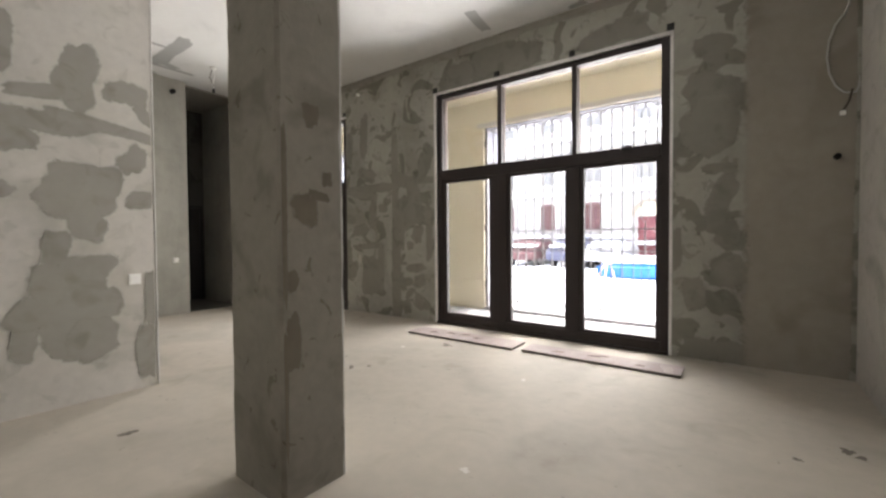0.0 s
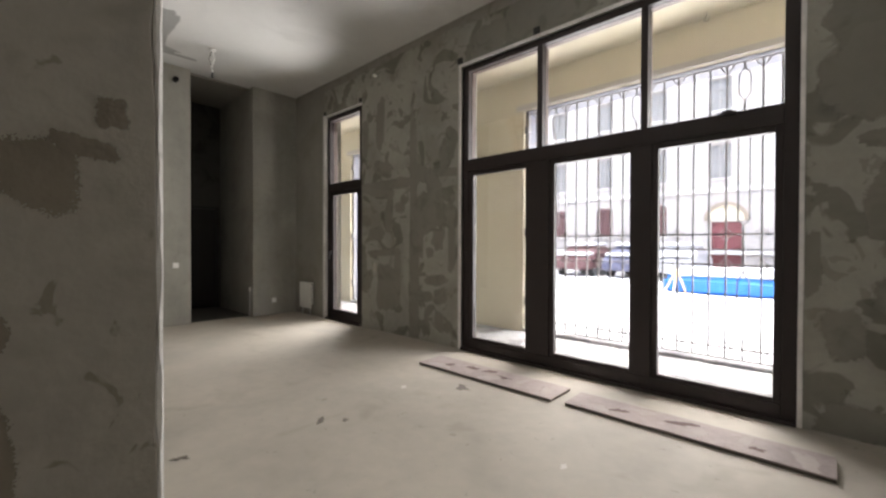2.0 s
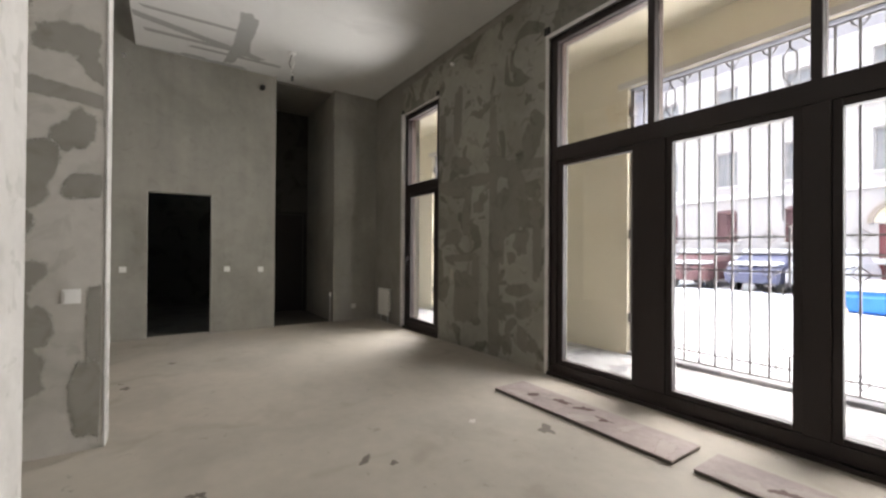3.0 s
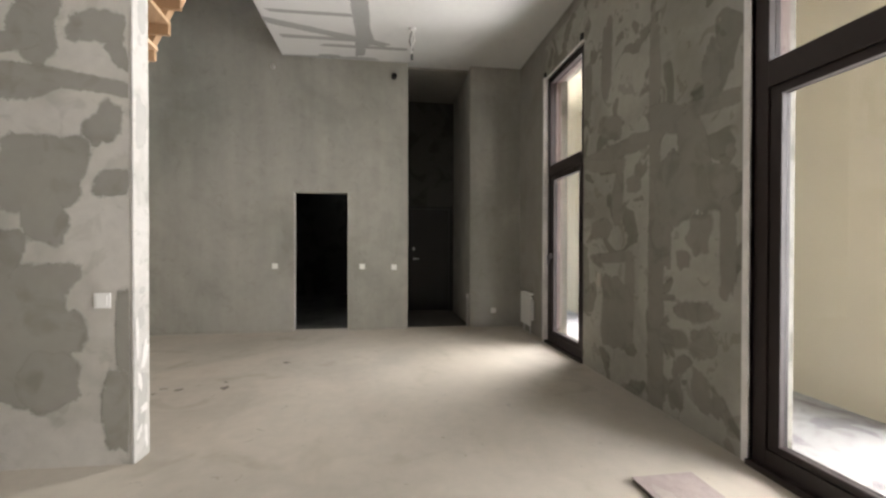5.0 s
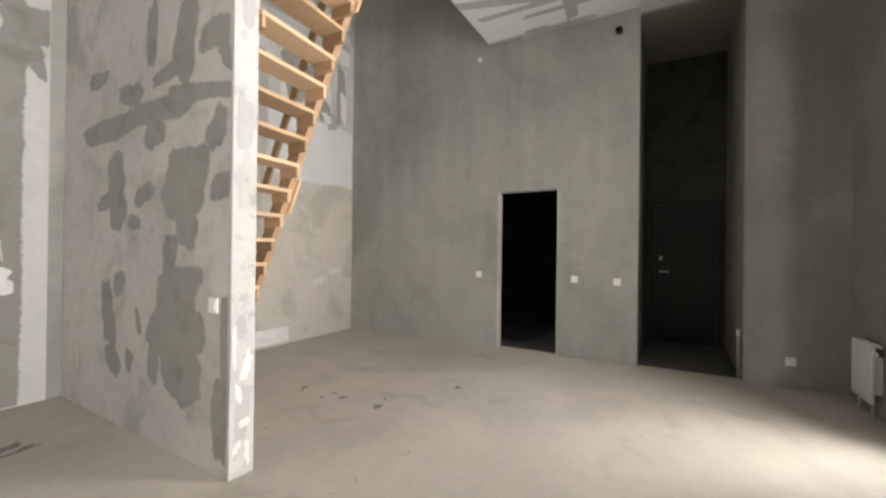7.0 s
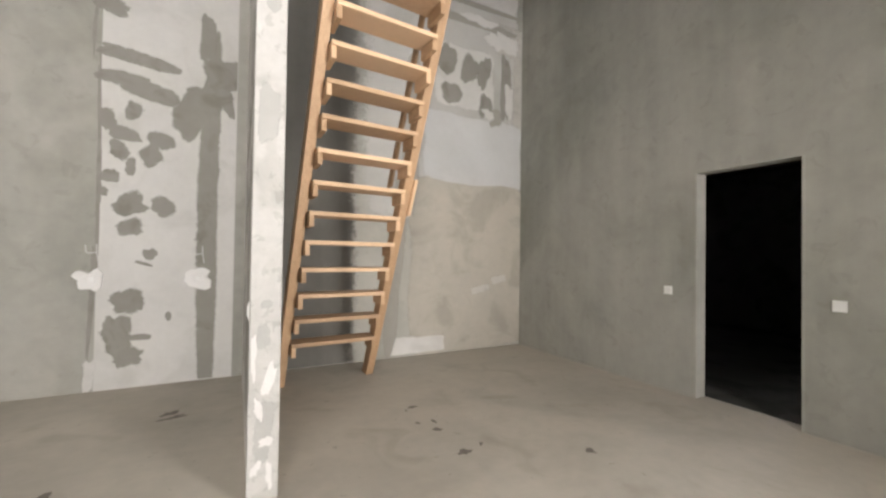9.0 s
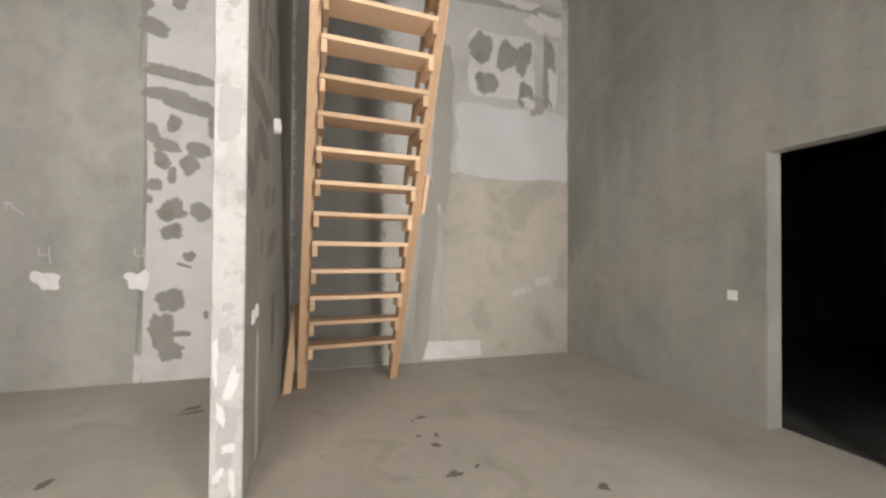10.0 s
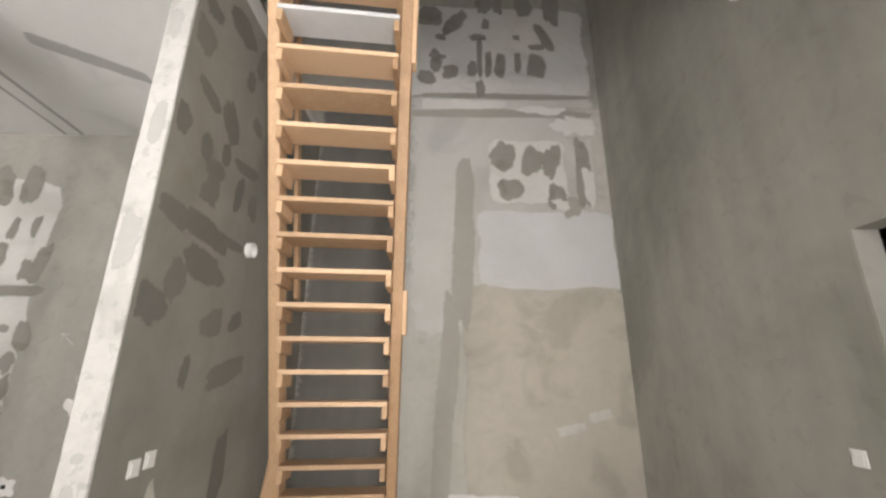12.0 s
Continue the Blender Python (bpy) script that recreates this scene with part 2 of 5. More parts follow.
def boxes(rows, bevel=0.0):
    bm = bmesh.new()
    for r in rows:
        box(bm, *r)
    if bevel:
        bmesh.ops.bevel(bm, geom=bm.edges[:], offset=bevel, segments=2, affect="EDGES", profile=0.6)
    return bm


def rough_block(x0, x1, y0, y1, z0, z1, step=0.12, wear=0.006, seed=0.0):
    """A block of masonry whose upright arrises are a little chipped and wavy."""
    bm = bmesh.new()
    rows, count = [], max(2, int((z1 - z0) / step))
    c = min(0.012, (x1 - x0) / 4, (y1 - y0) / 4)
    for k in range(count + 1):
        z = z0 + (z1 - z0) * k / count
        ring = []
        for i, (x, y, sx, sy) in enumerate(((x0, y0, 1, 0), (x0, y0, 0, 1), (x0, y1, 0, -1), (x0, y1, 1, 0), (x1, y1, -1, 0), (x1, y1, 0, -1), (x1, y0, 0, 1), (x1, y0, -1, 0))):
            a = c * (0.6 + 1.2 * abs(noise.noise((x * 3 + seed, y * 3, z * 2.3)))) + wear * abs(noise.noise((x, y + seed, z * 9)))
            ring.append(bm.verts.new((x + sx * a, y + sy * a, z)))
        rows.append(ring)
    for a, b in zip(rows, rows[1:]):
        for i in range(8):
            bm.faces.new((a[i], a[(i + 1) % 8], b[(i + 1) % 8], b[i]))
    bm.faces.new(rows[0]), bm.faces.new(rows[-1])
    return bm


def wall_with_holes(axis, at, thick, span, heights, holes):
    """A wall along x ('x', its inner face at y=at) or along y ('y', its face at x=at) of that thickness with rectangular openings (u0, u1, z0, z1) through it."""
    us = sorted({*span, *[h[0] for h in holes], *[h[1] for h in holes]})
    zs = sorted({*heights, *[h[2] for h in holes], *[h[3] for h in holes]})
    full = {}
    for i in range(len(us) - 1):
        for k in range(len(zs) - 1):
            u, z = (us[i] + us[i + 1]) / 2, (zs[k] + zs[k + 1]) / 2
            full[i, k] = not any(h[0] < u < h[1] and h[2] < z < h[3] for h in holes)
    bm = bmesh.new()
    made = {}

    def vert(u, d, z):
        key = (u, d, z)
        if key not in made:
            made[key] = bm.verts.new((u, d, z) if axis == "x" else (d, u, z))
        return made[key]

    d0, d1 = at, at + thick
    for (i, k), solid in full.items():
        if not solid:
            continue
        u0, u1, z0, z1 = us[i], us[i + 1], zs[k], zs[k + 1]
        for d in (d0, d1):
            bm.faces.new([vert(u0, d, z0), vert(u1, d, z0), vert(u1, d, z1), vert(u0, d, z1)])
        for (di, dk), (a, b) in {(-1, 0): ((u0, z0), (u0, z1)), (1, 0): ((u1, z0), (u1, z1)), (0, -1): ((u0, z0), (u1, z0)), (0, 1): ((u0, z1), (u1, z1))}.items():
            if not full.get((i + di, k + dk), False):
                bm.faces.new([vert(a[0], d0, a[1]), vert(b[0], d0, b[1]), vert(b[0], d1, b[1]), vert(a[0], d1, a[1])])
    return bm


def blob(u, v, w, h, turn, depth, seed, square=0.0, ragged=0.13, count=56):
    """A flat dab of plaster with an uneven outline, in its own plane: outline points about the centre (u, v)."""
    out = []
    c, s = math.cos(radians(turn)), math.sin(radians(turn))
    for k in range(count):
        a = 2 * math.pi * k / count
        p = 2 + 6 * square
        r = (abs(math.cos(a)) ** p + abs(math.sin(a)) ** p) ** (-1 / p)
        r *= 1 + ragged * (2.3 * noise.noise((seed * 7.1, math.cos(a) * 0.9 + 5, math.sin(a) * 0.9)) + 1.3 * noise.noise((seed * 3.3, math.cos(a) * 1.9, math.sin(a) * 1.9 + 9)) + 0.4 * noise.noise((seed * 5.9, math.cos(a) * 5.5 + 3, math.sin(a) * 5.5)))
        x, y = r * math.cos(a) * w / 2, r * math.sin(a) * h / 2
        out.append((u + c * x - s * y, v + s * x + c * y))
    return out


FEATHERED = {}


def feathered(mat):
    """The same coat drawn out thin towards its rim, where the 'cover' value of the mesh falls to nothing."""
    if mat.name in FEATHERED:
        return FEATHERED[mat.name]
    m = mat.copy()
    m.name = mat.name + "_drawn_out"
    n, l = m.node_tree.nodes, m.node_tree.links
    co, cover = n.new("ShaderNodeTexCoord"), n.new("ShaderNodeAttribute")
    cover.attribute_name = "cover"
    value = cover.outputs["Fac"]
    for size, amount in ((6.0, 0.35), (30.0, 0.5), (170.0, 0.8)):
        t, k = n.new("ShaderNodeTexNoise"), n.new("ShaderNodeMath")
        t.inputs["Scale"].default_value, t.inputs["Detail"].default_value = size, 3.0
        l.new(co.outputs["Object"], t.inputs["Vector"])
        k.operation = "MULTIPLY_ADD"
        k.inputs[1].default_value = amount
        l.new(t.outputs["Fac"], k.inputs[0])
        l.new(value, k.inputs[2])
        value = k.outputs[0]
    edge = n.new("ShaderNodeMapRange")
    edge.inputs["From Min"].default_value, edge.inputs["From Max"].default_value = 1.30, 1.35
    l.new(value, edge.inputs["Value"])
    l.new(edge.outputs["Result"], n["Principled BSDF"].inputs["Alpha"])
    FEATHERED[mat.name] = m
    return m


def smears(parent, name, axis, at, side, rows, mat, square=0.12, ragged=0.16, rise=0.0009, limits=None, lift=0.0, label="", feather=0.045):
    """Smears of filler on a wall or ceiling, each a thin part of its own. Rows: u, v, width, height, turn. side: +1 or -1, the way the face looks."""
    place = {"x": lambda d, a, b: (d, a, b), "y": lambda d, a, b: (a, d, b), "z": lambda d, a, b: (a, b, d)}[axis]
    for k, (u, v, w, h, turn) in enumerate(rows):
        bm = bmesh.new()
        layer = bm.verts.layers.float.new("cover")
        f = min(feather, 0.27 * min(w, h))
        long = max(w, h) / min(w, h)
        rings = []
        for grow, cover, drop in ((-f, 1.0, 0.0), (f, 0.0, 0.0006)):
            pts = blob(u, v, w + 2 * grow, h + 2 * grow, turn, rise, k + at * 3.7 + len(rows), square + (0.25 if long > 3 else 0.0), ragged if long < 3 else ragged * 0.7)
            if limits:
                pts = [(min(max(a, limits[0]), limits[1]), min(max(b, limits[2]), limits[3])) for a, b in pts]
            ring = [bm.verts.new(place(at + side * (rise + lift + 0.00009 * k - drop), a, b)) for a, b in pts]
            for q in ring:
                q[layer] = cover
            rings.append(ring)
        mid = bm.verts.new(sum((q.co for q in rings[0]), Vector()) / len(rings[0]))
        mid[layer] = 1.0
        for i in range(len(rings[0])):
            j = (i + 1) % len(rings[0])
            bm.faces.new((rings[0][i], rings[0][j], mid))
            bm.faces.new((rings[0][i], rings[0][j], rings[1][j], rings[1][i]))
        part(name, bm, feathered(mat), parent, label if k == 0 else "")


def tube(points, radius, sides=8, closed=False):
    """A round rod along a line of points."""
    bm = bmesh.new()
    pts, rings = [Vector(p) for p in points], []
    for i, p in enumerate(pts):
        a, b = pts[max(i - 1, 0)], pts[min(i + 1, len(pts) - 1)]
        way = (b - a).normalized()
        side = way.orthogonal().normalized() if not rings else (side - way * side.dot(way)).normalized()
        up = way.cross(side)
        rings.append([bm.verts.new(p + radius * (math.cos(2 * math.pi * k / sides) * side + math.sin(2 * math.pi * k / sides) * up)) for k in range(sides)])
    for a, b in zip(rings, rings[1:]):
        for k in range(sides):
            bm.faces.new((a[k], a[(k + 1) % sides], b[(k + 1) % sides], b[k]))
    bm.faces.new(rings[0]), bm.faces.new(rings[-1])
    return bm


# ---- the room's shell ----
NORTH, WEST, SOUTH, EAST, TOP = 5.54, -7.74, -0.55, 1.15, 4.13
PE, PW, PEND = -3.985, -4.13, 1.92           # faces and free end of the partition
VOID_Y = 1.87                               # edge of the slab over the stair
W1 = (-3.50, -0.33, 0.0, 3.50)
W2 = (-6.63, -5.58, 0.0, 3.52)

thing("floor", boxes([(-12.6, EAST + 0.3, SOUTH - 0.3, NORTH + 0.12, -0.25, 0.0)]), M_FLOOR, "dusty beige-grey cement screed floor, unfinished", "floor", "structure")
ceiling = thing("ceiling", boxes([(-12.6, EAST + 0.3, VOID_Y, NORTH + 0.3, TOP, TOP + 0.24), (PW, EAST + 0.3, SOUTH - 0.3, VOID_Y, TOP, TOP + 0.24)]), M_CEIL, "pale grey concrete ceiling with filled joints", "ceiling", "structure")
wall_north = thing("wall_north", wall_with_holes("x", NORTH, 0.3, (-8.0, EAST + 0.3), (-0.3, 4.4), [W1, W2]), M_BLOCK_NORTH, "grey gypsum block wall smeared with dark filler", "wall", "structure")
wall_west = thing("wall_west", wall_with_holes("y", WEST - 0.14, 0.14, (SOUTH - 0.3, 3.735), (0.0, 7.4), [(2.025, 2.82, 0.0, 2.1)]), M_ENDPLASTER, "streaky grey cement plastered wall with a dark doorway", "wall", "structure")
thing("wall_pier", boxes([(-9.4, WEST + 0.02, 4.72, NORTH, 0.0, TOP)]), M_ENDPLASTER, "grey plastered pier beside the entrance passage", "wall", "structure")
wall_south = thing("wall_south", boxes([(-12.6, EAST + 0.3, SOUTH - 0.25, SOUTH, 0.0, 7.4)]), M_PLASTER, "grey plastered wall with pale filled blocks", "wall", "structure")
partition = thing("wall_partition", rough_block(PW, PE, SOUTH, PEND, 0.0, TOP, 0.06, 0.01, 3.0), M_BLOCK, "pale block partition with dark filler smears", "wall", "structure")
wall_east = thing("wall_east", boxes([(EAST, EAST + 0.25, SOUTH, NORTH, 0.0, TOP)]), M_BLOCK, "plain grey block wall", "wall", "structure")
SKEW = Matrix.Translation((PE, PEND, 0)) @ Matrix.Rotation(radians(-1.65), 4, "Z") @ Matrix.Translation((-PE, -PEND, 0))
column = thing("column", rough_block(-1.96, -1.47, 1.564, 1.94, 0.0, TOP, 0.05, 0.012, 1.0), M_COLUMN, "square rough concrete column with dark patches", "column", "structure")
for q in ((2.021, 2.028, 0.004, 2.1), (2.817, 2.824, 0.004, 2.1), (2.028, 2.817, 2.096, 2.103)):
    part("reveal_skim", boxes([(WEST - 0.142, WEST + 0.003, q[0] - 0.012 * (q[0] < 2.025), q[1] + 0.012 * (q[1] > 2.82), q[2], q[3])]), M_PLASTER, wall_west, "pale skim on the doorway's reveal")
# entrance passage and the room behind the doorway, coloured dark for their shade
thing("wall_passage_end", wall_with_holes("y", -9.5, 0.15, (3.5, 4.95), (0.0, TOP), [(3.80, 4.68, 0.0, 2.06)]), M_SHADEWALL, "plastered passage end wall, darkened for its shade", "wall", "structure")
# unseen block added so no daylight leaks under the door
thing("wall_passage_back", boxes([(-9.8, -9.65, 3.5, 4.95, 0.0, TOP)]), M_SHADEWALL, "added unseen wall stopping light behind the entrance door", "wall", "structure")
thing("wall_passage_side", boxes([(-12.5, WEST - 0.14, 3.60, 3.735, 0.0, TOP)]), M_SHADEWALL, "plastered passage side wall, darkened for its shade", "wall", "structure")
thing("wall_store", boxes([(-12.5, -12.38, SOUTH, 3.6, 0.0, TOP)]), M_SHADEWALL, "bare store room wall, darkened for its shade", "wall", "structure")
thing("wall_store_south", boxes([(-12.38, WEST - 0.14, SOUTH, SOUTH + 0.06, 0.0, TOP)]), M_SHADEWALL, "bare store room wall, darkened for its shade", "wall", "structure")
# ceiling here is coloured darker to hold the passage's shade
thing("ceiling_passage", boxes([(-9.4, WEST - 0.14, 3.735, 4.72, TOP - 0.03, TOP)]), M_DAMPSHADE, "passage ceiling plaster, darkened for its shade", "ceiling", "structure")
thing("floor_passage", boxes([(-9.4, WEST - 0.1, 3.735, 4.72, 0.0, 0.005)]), M_SHADESCREED, "screed in the entrance passage, darkened for its shade", "floor", "structure")
thing("floor_store", boxes([(-12.4, WEST - 0.15, SOUTH, 3.6, 0.0, 0.004)]), M_SHADEWALL, "store room floor, darkened for its shade", "floor", "structure")
thing("ceiling_store", boxes([(-12.5, WEST - 0.14, SOUTH, VOID_Y, 2.9, 3.0)]), M_SHADEWALL, "bare store room ceiling, darkened for its shade", "ceiling", "structure")
# the stair well above the slab
thing("wall_upper_east", boxes([(-2.2, -2.0, SOUTH, NORTH, TOP + 0.24, 7.4)]), M_PLASTER, "bare wall of the upper floor", "wall", "structure")
thing("wall_upper_west", boxes([(WEST - 0.14, WEST, 3.735, NORTH, TOP + 0.24, 7.4)]), M_PLASTER, "bare wall of the upper floor", "wall", "structure")
thing("ceiling_upper", boxes([(-8.1, -1.9, SOUTH - 0.2, NORTH + 0.3, 7.4, 7.55)]), M_CEIL, "bare ceiling of the upper floor", "ceiling", "structure")

# ---- windows ----


def pane_set(win, bars, panes, depth):
    for name, r in bars:
        part(name, boxes([r], 0.006), M_FRAME, win)
        if not name.startswith("sash"):
            # outer faces take the brown that is lightened for daylight
            part("outer_frame", boxes([(r[0] + 0.004, r[1] - 0.004, r[3], r[3] + 0.065, r[4] + 0.004 * (r[4] > 0), r[5] - 0.004)], 0.004), M_FRAMELIT, win, "brown outer face, daylight put into its lighter tone")
    for x0, x1, z0, z1 in panes:
        g = part("pane", boxes([(x0, x1, depth, depth + 0.008, z0, z1)]), M_GLASS, win, "glass tinted to dim the view")
        g.visible_shadow = False


def window_large():
    x0, x1, z0, z1 = W1
    win = empty("window_1", ((x0 + x1) / 2, NORTH + 0.1, 0), "tall dark brown three-bay window wall with transom lights", "window", kind="structure")
    a, b = NORTH + 0.02, NORTH + 0.10
    rows = [("side_frame", (x0, x0 + 0.09, a, b, 0.0, z1)), ("side_frame", (x1 - 0.09, x1, a, b, 0.0, z1)), ("head_frame", (x0 + 0.09, x1 - 0.09, a, b, z1 - 0.07, z1)),
            ("bottom_rail", (x0 + 0.09, x1 - 0.09, a, b, 0.0, 0.13)), ("transom", (x0 + 0.09, x1 - 0.09, a - 0.004, b, 2.20, 2.35))]
    mids = (-2.43, -1.385)
    for m, w in zip(mids, (0.12, 0.07)):
        rows.append(("post", (m - w, m + w, a - 0.002, b, 0.13, 2.20)))
        rows.append(("mullion", (m - 0.03, m + 0.03, a, b, 2.35, z1 - 0.07)))
    edges = [x0 + 0.09, mids[0], mids[1], x1 - 0.09]
    panes = []
    for i in range(3):
        l = edges[i] + (0.0 if i == 0 else (0.12, 0.07)[i - 1])
        r = edges[i + 1] - (0.0 if i == 2 else (0.12, 0.07)[i])
        for q in ((l, l + 0.05, 0.13, 2.20), (r - 0.05, r, 0.13, 2.20)):
            rows.append(("sash_stile", (q[0], q[1] + (0.02 if i == 0 and q[0] == l else 0.0), a + 0.012, b - 0.008, q[2], q[3])))
        rows.append(("sash_rail", (l + 0.05, r - 0.05, a + 0.012, b - 0.008, 0.13, 0.17)))
        rows.append(("sash_rail", (l + 0.05, r - 0.05, a + 0.012, b - 0.008, 2.15, 2.20)))
        panes.append((l + 0.05, r - 0.05, 0.17, 2.15))
        panes.append((edges[i] + (0.0 if i == 0 else 0.03), edges[i + 1] - (0.0 if i == 2 else 0.03), 2.35, z1 - 0.07))
    pane_set(win, rows, panes, NORTH + 0.06)
    part("latch", boxes([(-0.83, -0.70, NORTH - 0.012, NORTH + 0.02, 2.325, 2.35), (-0.80, -0.73, NORTH - 0.006, NORTH + 0.03, 2.35, 2.368)], 0.004), M_FRAME, win, "dark transom latch")
    part("threshold", boxes([(x0, x1, NORTH - 0.03, NORTH + 0.02, 0.0, 0.035)], 0.006), M_FRAME, win)
    for q in ((x0 - 0.045, x0, 0.0, z1 + 0.04), (x1, x1 + 0.03, 0.0, z1 + 0.04)):
        part("sealing_strip", boxes([(q[0], q[1], NORTH - 0.012, NORTH + 0.05, q[2], q[3])], 0.005), M_LEDGE, win, "pale sealing strip")
    part("sealing_strip", boxes([(x0, x1, NORTH - 0.012, NORTH + 0.05, z1, z1 + 0.04)], 0.005), M_LEDGE, win, "pale sealing strip")
    for x in (x0 - 0.02, -2.45, -1.4, x1):
        part("anchor_foam", rough_block(x - 0.035, x + 0.035, NORTH - 0.03, NORTH, z1 + 0.04, z1 + 0.11, 0.02, 0.02, x), M_BLACK, win)


def window_small():
    x0, x1, z0, z1 = W2
    win = empty("window_2", ((x0 + x1) / 2, NORTH + 0.1, 0), "tall narrow dark brown glazed door with a top light", "window", kind="structure")
    a, b = NORTH + 0.02, NORTH + 0.10
    rows = [("side_frame", (x0, x0 + 0.09, a, b, 0.0, z1)), ("side_frame", (x1 - 0.09, x1, a, b, 0.0, z1)), ("head_frame", (x0 + 0.09, x1 - 0.09, a, b, z1 - 0.07, z1)),
            ("bottom_rail", (x0 + 0.09, x1 - 0.09, a, b, 0.0, 0.12)), ("transom", (x0 + 0.09, x1 - 0.09, a - 0.004, b, 2.22, 2.36)),
            ("sash_stile", (x0 + 0.09, x0 + 0.17, a + 0.01, b - 0.01, 0.12, 2.22)), ("sash_stile", (x1 - 0.17, x1 - 0.09, a + 0.01, b - 0.01, 0.12, 2.22)),
            ("sash_rail", (x0 + 0.17, x1 - 0.17, a + 0.01, b - 0.01, 0.12, 0.18)), ("sash_rail", (x0 + 0.17, x1 - 0.17, a + 0.01, b - 0.01, 2.15, 2.22))]
    pane_set(win, rows, [(x0 + 0.17, x1 - 0.17, 0.18, 2.15), (x0 + 0.09, x1 - 0.09, 2.36, z1 - 0.07)], NORTH + 0.06)
    part("handle", boxes([(x0 + 0.115, x0 + 0.145, NORTH - 0.012, NORTH + 0.03, 1.12, 1.2), (x0 + 0.12, x0 + 0.14, NORTH - 0.035, NORTH - 0.012, 1.04, 1.18)], 0.004), M_FRAME, win, "dark door handle")
    part("threshold", boxes([(x0, x1, NORTH - 0.03, NORTH + 0.02, 0.0, 0.03)], 0.005), M_FRAME, win)
    part("sealing_strip", boxes([(x0 - 0.04, x0 + 0.01, NORTH - 0.04, NORTH + 0.05, 0.0, z1 + 0.035)], 0.005), M_LEDGE, win, "pale sealing strip")
    part("sealing_strip", boxes([(x0, x1, NORTH - 0.012, NORTH + 0.05, z1, z1 + 0.035)], 0.005), M_LEDGE, win, "pale sealing strip")
    for x in (x0 - 0.02, x1 - 0.02):
        part("anchor_foam", rough_block(x - 0.03, x + 0.03, NORTH - 0.03, NORTH, z1 + 0.035, z1 + 0.1, 0.02, 0.02, x), M_BLACK, win)


window_large()
window_small()

# ---- entrance door ----
door = empty("door_1", (-9.42, 4.24, 0), "closed dark steel entrance door at the passage end", "door", kind="structure")
part("leaf", boxes([(-9.45, -9.38, 3.85, 4.63, 0.01, 2.01)], 0.006), M_DOOR, door)
for q in ((3.80, 3.85, 0.0, 2.06), (4.63, 4.68, 0.0, 2.06), (3.85, 4.63, 2.01, 2.06)):
    part("door_frame", boxes([(-9.47, -9.335, q[0], q[1], q[2], q[3])], 0.004), M_DOOR, door)
part("door_handle", boxes([(-9.38, -9.345, 3.92, 3.95, 1.02, 1.05), (-9.36, -9.34, 3.92, 4.04, 1.025, 1.045)], 0.004), M_STEEL, door, "steel lever handle")
part("lock", boxes([(-9.38, -9.368, 3.915, 3.955, 1.20, 1.26)], 0.004), M_STEEL, door, "steel lock plate")

# ---- wooden stair ----
LEAN_X, RUN = -0.035, 0.428                  # sideways lean and forward run per metre of height
stair = empty("stair", (-4.86, 0.05, 0), "steep open raw pine stair rising to the floor above", "stair")


def slanted(x0, x1, front, back, z0, z1, drop=0.0):
    """A beam along the stair's slope: front and back are its reach in y from the slope's line."""
    bm = bmesh.new()
    v = []
    for z in (z0, z1):
        for x in (x0, x1):
            for d in (front, back):
                v.append(bm.verts.new((x + LEAN_X * z, 0.06 + RUN * z + d - 0.085 * (-(x + 4.33)) , z)))
    for f in ((0, 1, 3, 2), (4, 6, 7, 5), (0, 4, 5, 1), (2, 3, 7, 6), (0, 2, 6, 4), (1, 5, 7, 3)):
        bm.faces.new([v[i] for i in f])
    bmesh.ops.bevel(bm, geom=bm.edges[:], offset=0.004, segments=1, affect="EDGES")
    return bm


def tread_box(x0, x1, y0, y1, z0, z1, z):
    bm = bmesh.new()
    box(bm, x0, x1, y0, y1, z0, z1)
    for w in bm.verts:
        w.co.y += 0.06 + RUN * z + 0.085 * (w.co.x + 4.33)
        w.co.x += LEAN_X * z
    bmesh.ops.bevel(bm, geom=bm.edges[:], offset=0.003, segments=1, affect="EDGES")
    return bm


part("stringer", slanted(-4.40, -4.32, 0.02, -0.14, 0.0, 4.5), M_WOOD, stair)
part("stringer", slanted(-5.31, -5.23, 0.02, -0.14, 0.0, 4.5), M_WOOD, stair)
rng = random.Random(4)
for k in range(17):
    z = 0.44 + 0.2365 * k
    tilt = rng.uniform(-0.006, 0.006)
    part("tread", tread_box(-5.225, -4.405, -0.16, 0.09 + tilt, z - 0.018, z + 0.018, z), M_WHITEWOOD if k == 14 else M_WOODX, stair, "white-painted tread" if k == 14 else "")
    for x in (-4.445, -5.225):
        part("cleat", tread_box(x, x + 0.04, -0.15, 0.085 + rng.uniform(-0.01, 0.012), z - 0.11, z - 0.019, z), M_WOOD, stair)
for x in (-4.44, -5.22):
    part("rear_board", slanted(x, x + 0.03, -0.27, -0.36, 1.95, 4.5), M_WOOD, stair)
for z0, z1 in ((1.66, 1.98), (3.5, 4.2)):
    part("splice", slanted(-5.345, -5.312, 0.05, -0.05, z0, z1), M_WOOD, stair)
bm = bmesh.new()
box(bm, -0.05, 0.05, -0.011, 0.011, 0.0, 0.82)
bm.transform(Matrix.Translation((-4.235, 0.20, 0.0)) @ Matrix.Rotation(radians(-6), 4, "Y") @ Matrix.Rotation(radians(5), 4, "X") @ Matrix.Rotation(radians(55), 4, "Z"))
bmesh.ops.translate(bm, verts=bm.verts[:], vec=(0, 0, 0.004))
thing("plank", bm, M_WOODX, "short raw plank leaning between stair and partition", "plank")

